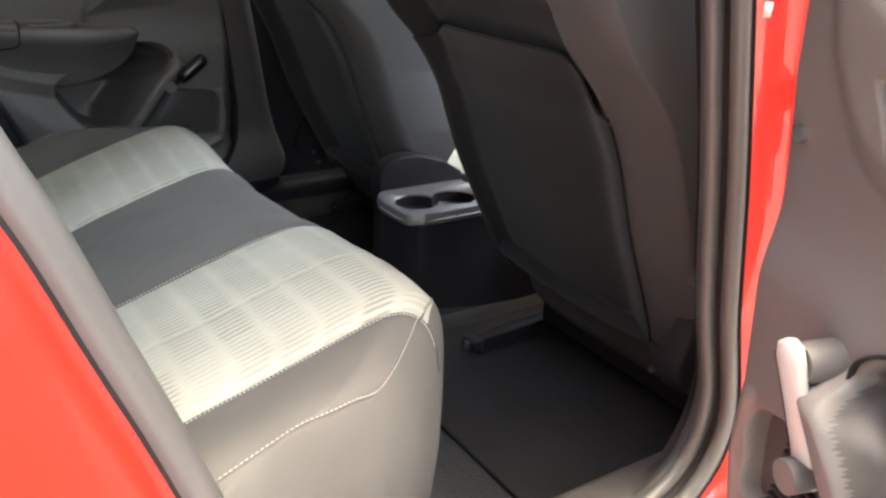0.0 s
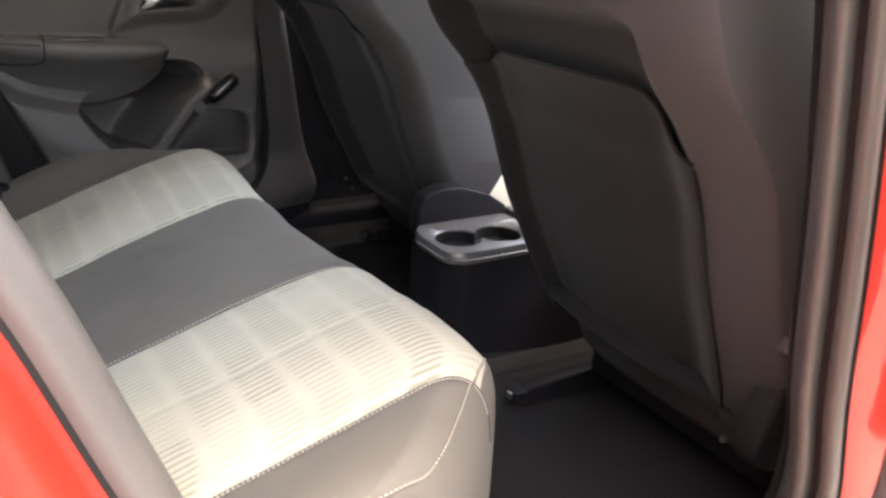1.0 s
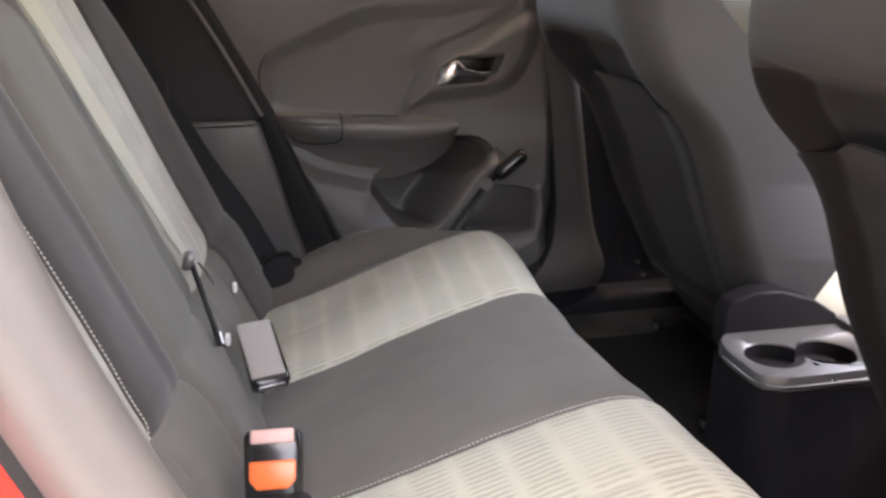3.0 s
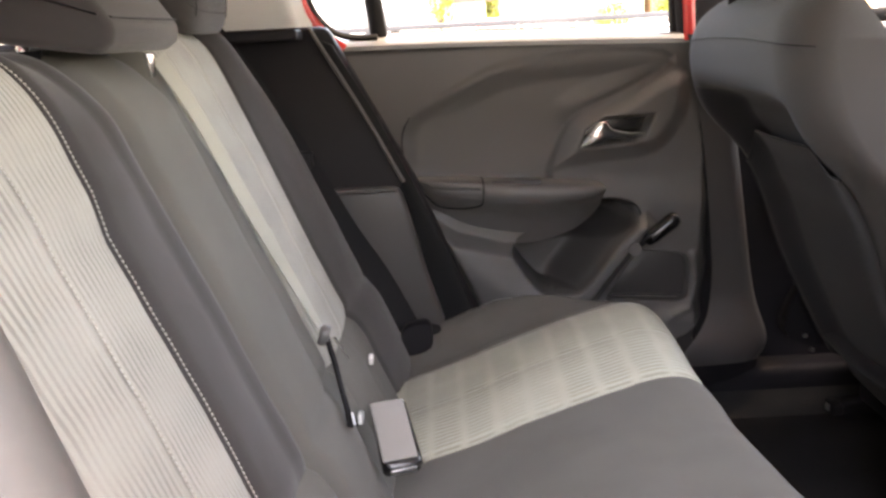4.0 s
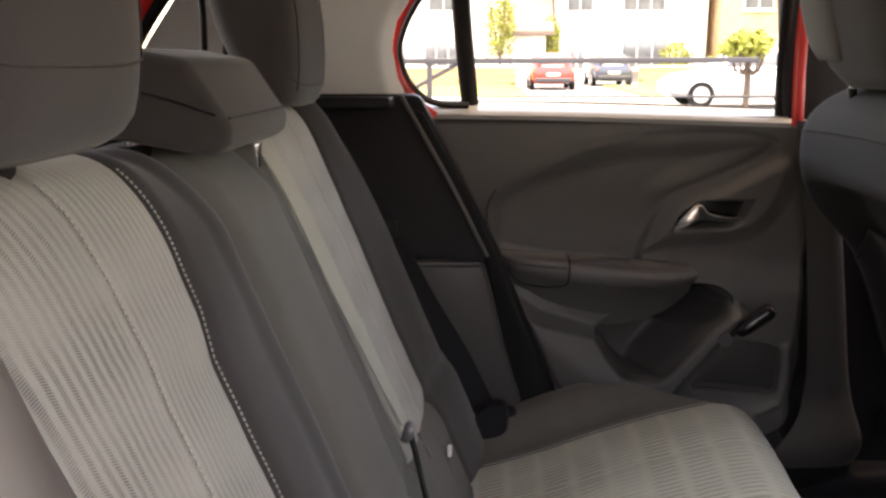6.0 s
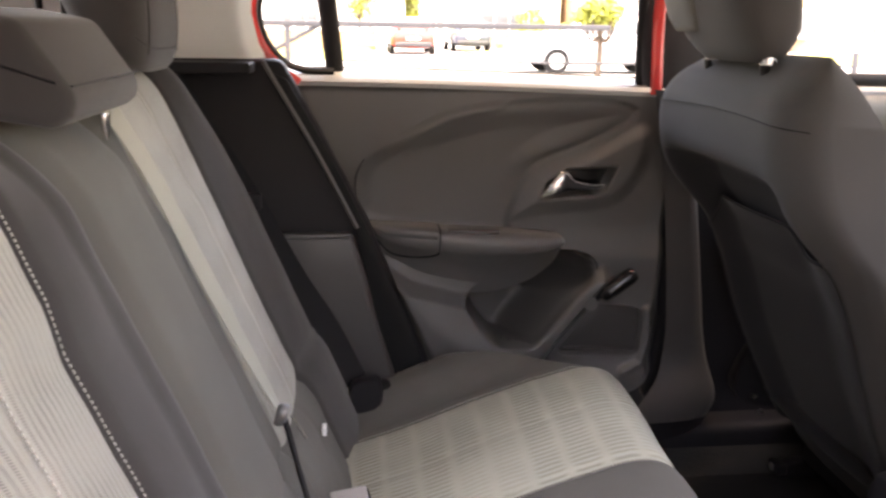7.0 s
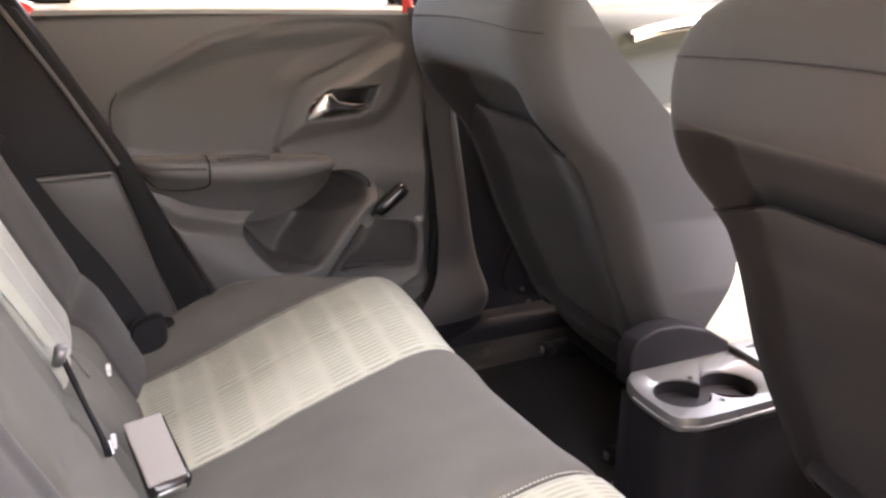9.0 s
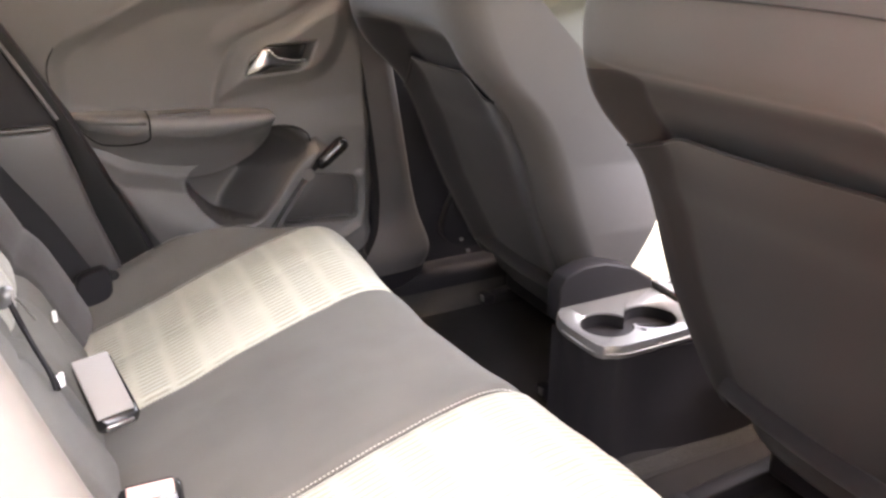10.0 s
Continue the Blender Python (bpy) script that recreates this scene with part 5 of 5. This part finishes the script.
mid = thing("seat_belt", "narrow folded black middle seat belt with a stowed chrome tongue", "seat belt", group="rear seat belts")
def tapered_strap(pts, widths, normal, thick=0.0012):
    p = curve_points(pts, 40)
    rings = []
    for k in range(40):
        t = Vector(p[min(k + 1, 39)] - p[max(k - 1, 0)]).normalized()
        up = Vector(normal)
        up = (up - t * up.dot(t)).normalized()
        side, w = t.cross(up), interp(k / 39, widths) / 2
        rings.append([tuple(Vector(p[k]) + side * a * w + up * b * thick) for a, b in ((-1, -1), (1, -1), (1, 1), (-1, 1))])
    return loft(rings)


part("webbing", tapered_strap([(-0.585, 0.118, 1.045), (-0.555, 0.128, 0.985), (-0.520, 0.140, 0.895), (-0.488, 0.150, 0.815), (-0.462, 0.157, 0.752), (-0.443, 0.162, 0.704)], [(0, 0.016), (0.55, 0.017), (0.75, 0.014), (1, 0.009)], (0.6, -0.8, 0.2)), WEB_GREY, mid, "grey webbing lying along the seat seam")
for k in range(3):
    part("webbing_fold", rod([(-0.497 + 0.003 * k, 0.147 + 0.006 * k, 0.835), (-0.473 + 0.002 * k, 0.153 + 0.004 * k, 0.770), (-0.443, 0.160 + 0.002 * k, 0.702)], 0.0022, 20, 8, (1, -0.8, 0.3), 0.7), TRIM if k == 1 else WEB_GREY, mid)
part("webbing_tail", strap([(-0.434, 0.160, 0.690), (-0.424, 0.143, 0.660), (-0.414, 0.105, 0.648), (-0.402, 0.060, 0.636), (-0.398, 0.045, 0.622)], 0.009, (1, -0.3, 0.5), thick=0.0015), WEB, mid)
part("tongue_body", loft([[(-0.438 + d + 0.25 * b * 0.012, 0.163 + 0.012 * a * k, 0.692 + 0.013 * b * k) for a, b in ring(1, 1, 18, 0.85)] for d, k in ((-0.006, 0.8), (-0.002, 1), (0.004, 1), (0.008, 0.8))]), SILVER, mid, "grey plastic belt tongue grip")
for k in range(2):
    part("tongue_plate", rod([(-0.428, 0.176 + 0.006 * k, 0.684 - 0.002 * k), (-0.412, 0.186 + 0.006 * k, 0.648 - 0.002 * k)], 0.0017, 4, 8, line=False), CHROME, mid, "chrome tongue plate")
part("tail_clip", rod([(-0.396, 0.052, 0.637), (-0.393, 0.046, 0.624)], 0.0017, 4, 8, line=False), STEEL, mid)
part("belt_guide", prism([(0.036, 1.050), (0.058, 1.050), (0.052, 1.027), (0.043, 1.026)], -0.572, -0.568, "x", 0.001), CHROME, mid, "chrome belt guide")


def tether(at, label):
    t = thing("anchor_tag", label, "anchor tag", group="anchor tags on the seat")
    x, y, z = at
    part("tag", box(x - 0.003, x + 0.003, y - 0.008, y + 0.008, z - 0.006, z + 0.006, 0.0015), LABELM, t)
    part("tag_loop", rod([(x - 0.012, y, z - 0.012), (x, y, z - 0.006)], 0.002, 4, 6, line=False), TRIM_DARK, t)


tether((-0.394, 0.294, 0.602), "small white tag on the seat fold")
tether((-0.394, 0.116, 0.598), "small white tag on the seat fold")


def sticker(label, at, normal, w, h):
    n = Vector(normal).normalized()
    t = thing("label_sticker", label, "sticker", group="labels on the door jamb")
    t.matrix_basis = Matrix.Translation(Vector(at) + n * 0.001) @ n.to_track_quat('Z', 'Y').to_matrix().to_4x4()
    part("sticker", box(-w / 2, w / 2, -h / 2, h / 2, -0.0004, 0.0004, 0), LABELM, t)


sticker("small white label on the red door jamb", (0.203, -0.704, 0.958), (-0.75, -0.64, -0.18), 0.006, 0.012)
sticker("white label on the red rear door jamb", (-0.3745, -0.690, 0.848), (0.76, -0.57, 0.32), 0.016, 0.008)


def buckle(name, label, m, button):
    """A belt buckle lying along its local y, face up."""
    b = thing(name, label, "seat belt buckle", group="belt buckles")
    b.matrix_basis = m
    rings = []
    for yy, w, h in ((-0.052, 0.019, 0.008), (-0.047, 0.0225, 0.0105), (0.02, 0.0245, 0.013), (0.034, 0.0245, 0.013), (0.038, 0.022, 0.011)):
        rings.append([(a * w, yy, c * h) for a, c in ring(1, 1, 20, 0.45)])
    part("buckle_body", loft(rings), GLOSS_BLACK, b, "black plastic buckle body")
    if button:
        shroud = [[(0.004 + a * w, yy, -0.001 + c * h) for a, c in ring(1, 1, 20, 0.5)] for yy, w, h in ((-0.058, 0.021, 0.009), (-0.054, 0.0255, 0.0135), (-0.030, 0.0275, 0.0165), (-0.018, 0.0265, 0.0155), (-0.014, 0.024, 0.013))]
        part("buckle_shroud", loft(shroud), TRIM_DARK, b, "black plastic buckle boot")
        part("release_button", prism([(-0.019, -0.003), (-0.013, -0.010), (0.013, -0.010), (0.019, -0.003), (0.019, 0.013), (-0.019, 0.013)], 0.0105, 0.0150, "z", 0.0015), BUTTON, b, "orange release button")
        part("buckle_label", box(-0.018, 0.018, 0.0270, 0.0390, 0.0085, 0.0142, 0.002), LABEL_PINK, b, "pinkish label on the buckle")
        part("buckle_slot", box(-0.018, 0.018, 0.0372, 0.0405, -0.004, 0.004, 0.001), TRIM_DARK, b)
        part("buckle_clip", box(-0.008, 0.010, -0.066, -0.056, 0.002, 0.008, 0.001), LABELM, b)
    else:
        part("buckle_face", box(-0.0185, 0.0245, -0.050, 0.030, 0.0095, 0.0142, 0.002), FACE_PINK, b, "pale pinkish plastic face")
        part("buckle_slot", box(-0.016, 0.016, 0.0372, 0.0402, -0.005, 0.005, 0.001), STEEL, b)
    if button:
        part("buckle_strap", strap([(0, -0.043, 0.0), (0, -0.07, -0.006), (0, -0.10, -0.025)], 0.03, (0, 0, 1), 8), WEB, b)
    return b


LABEL_PINK = material("pink_label", (0.56, 0.36, 0.33), 0.45, bump=0.05, vary=0.06)
FACE_PINK = material("pale_plastic", (0.27, 0.255, 0.243), 0.4, bump=0.05, vary=0.04)
buckle("buckle", "black belt buckle with pale face lying on the bench", pose(-0.350, 0.092, 0.576, -37, 0, 196), False)
buckle("buckle", "black belt buckle with orange release button on the bench", pose(-0.334, -0.205, 0.597, 55, 0, -4) @ Matrix.Scale(1.1, 4), True)

# ---- outside ----
TARMAC = material("pale_tarmac", (0.20, 0.197, 0.189), 0.9, grain=60, bump=0.4, depth=0.01, vary=0.25, big=0.4)
GRASS = material("dry_verge", (0.20, 0.22, 0.05), 0.95, grain=30, bump=0.5, depth=0.02, vary=0.35, big=0.8)
BRICK = material("orange_brick", (0.52, 0.34, 0.20), 0.9, grain=14, bump=0.3, depth=0.01, vary=0.25, big=1.2)
RENDER = material("cream_render", (0.72, 0.69, 0.60), 0.9, grain=40, bump=0.3, depth=0.005, vary=0.08, big=0.7)
# Only for the added wall that keeps sky light off the open door.
DARK_WALL = material("dark_wall", (0.085, 0.084, 0.083), 0.9, grain=30, bump=0.3, depth=0.006, vary=0.15, big=0.8)
TILE = material("grey_roof_tile", (0.16, 0.12, 0.10), 0.85, grain=8, bump=0.4, depth=0.02, vary=0.25, big=1.5)
PAINT_DARK = material("dark_painted_steel", (0.035, 0.035, 0.04), 0.5, vary=0.1, big=3)
WINDOW = material("dark_window", (0.16, 0.17, 0.18), 0.1, bump=0, vary=0.2, big=2)
WHITE = material("white_paint", (0.78, 0.78, 0.76), 0.5, bump=0, vary=0.04)
LEAF = material("yellow_green_leaf", (0.22, 0.24, 0.04), 0.7, bump=0, vary=0.4, big=5)
BARK = material("bark", (0.10, 0.07, 0.05), 0.9, grain=40, bump=0.8, depth=0.01, vary=0.3)

tagged(part("ground", grid(lambda x, y: (x, y, 0.0), np.linspace(-400, 400, 41), np.linspace(-400, 400, 41)), TARMAC), "pale sunlit tarmac", "ground", kind="structure")
for x0, x1 in ((-60, 0.9), (4.6, 60)):
    tagged(part("verge", box(x0, x1, 23.0, 36.45, -0.05, 0.06, 0.02), GRASS), "yellowish grass verge", "verge", kind="structure")
tagged(part("kerb", box(-60, 60, 22.75, 23.0, -0.05, 0.12, 0.02), WHITE), "pale kerb", "kerb", kind="structure")


def fence():
    f = thing("fence", "dark painted steel rail fence along the verge", "fence")
    for x in (-8.9, -5.1, -1.35, 4.55, 8.4, 12.2, 16.0, 19.8):
        part("post", box(x - 0.045, x + 0.045, 12.96, 13.04, 0, 1.20 if x < 4 else 0.78, 0.01), PAINT_DARK, f)
    part("rail", box(-10, 3.95, 12.94, 13.06, 1.085, 1.175, 0.01), PAINT_DARK, f)
    part("rail", box(-0.5, 21, 12.98, 13.02, 0.53, 0.565, 0.008), PAINT_DARK, f)
    part("brace", sweep([(-2.15, 13, 0.40), (-0.85, 13, 1.10)], ring(0.035, 0.035, 8), 4, (0, 1, 0.1), smooth_line=False), PAINT_DARK, f)


fence()


def parked_car(name, label, x, y, turn, paint):
    c = thing(name, label, "car", (x, y, 0))
    c.rotation_euler = (0, 0, radians(turn))
    rings = []
    for xx, w, z0, z1 in ((-2.05, 0.70, 0.40, 0.80), (-2.0, 0.82, 0.28, 0.92), (-1.5, 0.87, 0.22, 0.96), (0, 0.88, 0.20, 0.95), (1.2, 0.87, 0.20, 0.90), (1.8, 0.82, 0.25, 0.78), (2.02, 0.70, 0.35, 0.62)):
        rings.append([(xx, a * w, (z0 + z1) / 2 + b * (z1 - z0) / 2) for a, b in ring(1, 1, 24, 0.45)])
    part("body", loft(rings), paint, c)
    cab = []
    for z, x0, x1, w in ((0.90, -1.85, 1.10, 0.80), (1.15, -1.68, 0.72, 0.73), (1.38, -1.40, 0.30, 0.63), (1.44, -1.2, 0.10, 0.55)):
        cab.append([((x0 + x1) / 2 + a * (x1 - x0) / 2, b * w, z) for a, b in ring(1, 1, 28, 0.4)])
    part("cabin", loft(cab), paint, c)
    for sg in (-1, 1):
        part("window", prism([(-1.45, 0.97), (-1.30, 1.30), (0.25, 1.30), (0.75, 0.97)], sg * 0.70, sg * 0.775, "y", 0.01), WINDOW, c)
    part("window", prism([(-0.62, 0.98), (0.62, 0.98), (0.50, 1.34), (-0.50, 1.34)], -1.80, -1.52, "x", 0.01), WINDOW, c)
    for wx in (-1.28, 1.26):
        for sg in (-1, 1):
            w = part("wheel", rod([(wx, sg * 0.70, 0.31), (wx, sg * 0.89, 0.31)], 0.31, 4, 24, (0, 0, 1), line=False), RUBBER, c)
            part("rim", rod([(wx, sg * 0.885, 0.31), (wx, sg * 0.90, 0.31)], 0.20, 3, 20, (0, 0, 1), line=False), STEEL, w)
    for sg in (-1, 1):
        part("tail_light", box(-2.03, -1.97, sg * 0.66 - 0.12, sg * 0.66 + 0.12, 0.68, 0.82, 0.02), BUTTON, c)
    part("bumper", box(-2.10, -1.95, -0.72, 0.72, 0.30, 0.48, 0.04), PAINT_DARK, c)
    part("number_plate", box(-2.075, -2.055, -0.26, 0.26, 0.55, 0.66, 0.004), WHITE, c)
    return c


SILVER_PAINT = material("silver_paint", (0.55, 0.56, 0.58), 0.3, metal=0.3, bump=0, vary=0.03, coat=1)
DARK_BLUE = material("dark_blue_paint", (0.03, 0.04, 0.07), 0.3, bump=0, vary=0.03, coat=1)
parked_car("parked_car", "red hatchback parked across the road", 2.1, 34.0, 90, RED)
parked_car("parked_car", "dark car parked in front of the cream house", 5.1, 38.8, 91, DARK_BLUE)
parked_car("parked_car", "silver hatchback on the road behind the fence", 6.0, 20.5, 180, SILVER_PAINT)
parked_car("parked_car", "pale car parked in a drive", -6.2, 37.0, 175, WHITE)


def house(name, label, x0, x1, y0, wall, storeys, windows, doors):
    h = thing(name, label, "house", (0, 0, 0))
    top = 2.8 * storeys
    part("wall", box(x0, x1, y0, y0 + 8, 0, top, 0.02), wall, h)
    part("roof", prism([(y0 - 0.5, top), (y0 + 4, top + 3), (y0 + 8.5, top), (y0 + 8.5, top + 0.2), (y0 + 4, top + 3.3), (y0 - 0.5, top + 0.2)], x0 - 0.4, x1 + 0.4, "x", 0), TILE, h)
    for wx, wz, ww, wh, out_by in windows:
        w = part("window", box(wx, wx + ww, y0 - out_by - 0.04, y0 + 0.1, wz, wz + wh, 0.01), WHITE, h, "white framed window")
        n = max(2, round(ww / 0.7))
        for i in range(n):
            a = wx + 0.06 + i * (ww - 0.06) / n
            part("pane", box(a, a + (ww - 0.06) / n - 0.06, y0 - out_by - 0.06, y0 - out_by - 0.045, wz + 0.08, wz + wh - 0.08, 0), WINDOW, w)
        part("sill", box(wx - 0.08, wx + ww + 0.08, y0 - out_by - 0.14, y0 + 0.05, wz - 0.1, wz - 0.005, 0.01), WHITE, h)
    for dx in doors:
        d = part("door", box(dx, dx + 0.95, y0 - 0.06, y0 + 0.05, 0.15, 2.25, 0.01), WHITE, h, "white panelled front door")
        for i in range(2):
            part("pane", box(dx + 0.12 + i * 0.4, dx + 0.42 + i * 0.4, y0 - 0.08, y0 - 0.065, 0.7, 2.0, 0), WINDOW, d)
        part("step", box(dx - 0.2, dx + 1.15, y0 - 0.7, y0 - 0.07, 0, 0.15, 0.02), WHITE, h)
    return h


house("house", "cream rendered two-storey house with white windows", -9.5, -0.6, 43, RENDER, 2, [(-8.5, 0.9, 1.6, 1.3, 0), (-3.8, 0.8, 1.9, 1.9, 0.5), (-8.4, 3.6, 1.6, 1.3, 0), (-3.6, 3.6, 1.6, 1.3, 0)], (-5.6,))
house("garage", "low white rendered garage between two houses", 0.75, 2.4, 42, WHITE, 0.85, [], ())
house("house", "cream rendered house with a bay window and glazed door", 3.0, 10.9, 44, RENDER, 2, [(6.4, 0.7, 2.4, 2.2, 0.7), (6.5, 3.6, 2.2, 1.4, 0), (3.6, 3.6, 1.4, 1.3, 0)], (3.75,))
house("house", "orange brick house with white windows", 11.3, 26, 43, BRICK, 2, [(14.2, 0.8, 1.1, 2.1, 0.1), (18.0, 0.8, 2.0, 1.5, 0.4), (12.4, 3.6, 1.5, 1.3, 0), (18.2, 3.6, 1.8, 1.3, 0), (22.5, 0.8, 2.0, 1.5, 0.3)], (16.4,))
house("house", "cream rendered house further along the road", 27, 40, 45, RENDER, 2, [(28.5, 0.8, 2.2, 1.5, 0.4), (34.5, 0.8, 2.2, 1.5, 0.4), (28.8, 3.6, 1.6, 1.3, 0)], (32,))


def garden_wall(x0, x1, y0):
    w = thing("garden_wall", "low orange brick garden wall", "wall")
    rng = random.Random(5)
    me = box(0, 0.44, 0, 0.2, 0, 0.14, 0.01)
    part("core", box(x0, x1, y0 + 0.03, y0 + 0.17, 0, 0.83, 0), BRICK, w)
    n = 0
    for row in range(5):
        x = x0 + (0.23 if row % 2 else 0)
        while x + 0.44 < x1 and n < 290:
            ob = new("brick", me)
            ob.parent = w
            ob.location = (x, y0 + rng.uniform(-0.004, 0.004), 0.02 + row * 0.16)
            x += 0.455
            n += 1
    me.materials.append(BRICK)
    part("coping", box(x0, x1, y0 - 0.04, y0 + 0.24, 0.835, 0.90, 0.01), WHITE, w)


garden_wall(-9.0, 0.8, 36.5)
garden_wall(6.2, 14.0, 36.5)


def bush(name, label, x, y, r, h, n, seed, stem=0.2):
    rng = random.Random(seed)
    b = thing(name, label, "bush", (x, y, 0))
    part("trunk", rod([(0, 0, 0), (0.03, 0.02, h * 0.4), (0, 0, h * 0.75)], 0.06, 10, 8), BARK, b)
    for i in range(5):
        a = i * 1.3
        part("limb", rod([(0, 0, max(h * 0.25, stem * 0.9)), (math.cos(a) * r * 0.4, math.sin(a) * r * 0.4, h * 0.55), (math.cos(a) * r * 0.7, math.sin(a) * r * 0.7, h * 0.8)], 0.025, 8, 6), BARK, b)
    v, f = [], []
    for i in range(n):
        d = Vector((rng.gauss(0, 1), rng.gauss(0, 1), rng.gauss(0, 1))).normalized()
        q = rng.uniform(0.55, 1.0) * (1 + 0.35 * noise.noise(d * 2.3 + Vector((seed, 0, 0))))
        p = Vector((d.x * r * q, d.y * r * q, stem + (h - stem) * (0.5 + 0.5 * d.z * q)))
        a, c = Vector((rng.gauss(0, 1), rng.gauss(0, 1), rng.gauss(0, 1))).normalized(), Vector((rng.gauss(0, 1), rng.gauss(0, 1), rng.gauss(0, 1)))
        c = a.cross(c).normalized()
        s = rng.uniform(0.05, 0.11)
        k = len(v)
        v += [p - a * s, p + c * s * 0.5, p + a * s, p - c * s * 0.5]
        f.append((k, k + 1, k + 2, k + 3))
    tagged(part("crown", mesh(v, f, smooth=False), LEAF, b), kind="stuff")
    return b


# Invented pale wall out of view, bouncing light through the door opening.
setting("wall_behind", box(-30, 30, -9.3, -9.0, 0, 3.6, 0.02), RENDER, "unseen pale rendered wall added to bounce light into the car", "building wall")
# Invented dark wall out of view, blocking sky light from the open door.
setting("shade_wall", box(-4.3, -4.0, -9.0, -0.8, 0, 6.5, 0.02), DARK_WALL, "unseen plain dark wall added to shade the open door", "building wall")
bush("bush", "yellow-green leafy garden bush", 8.9, 42.0, 0.9, 2.1, 1300, 3)
bush("bush", "yellow-green clipped hedge bush", 11.6, 40.0, 1.7, 1.8, 2200, 4)
bush("bush", "yellow-green leafy garden bush", 0.1, 41.0, 0.8, 4.6, 1800, 6, 1.2)
bush("bush", "tall yellow-green shrub beside the garage", 2.75, 42.5, 0.5, 3.4, 1200, 11, 0.9)
bush("tree", "small yellow-leaved tree behind the fence", 4.15, 14.2, 0.42, 1.62, 900, 9, 1.12)
bush("bush", "bright green bush by the drive", 24.5, 32.0, 1.6, 2.4, 2000, 8)
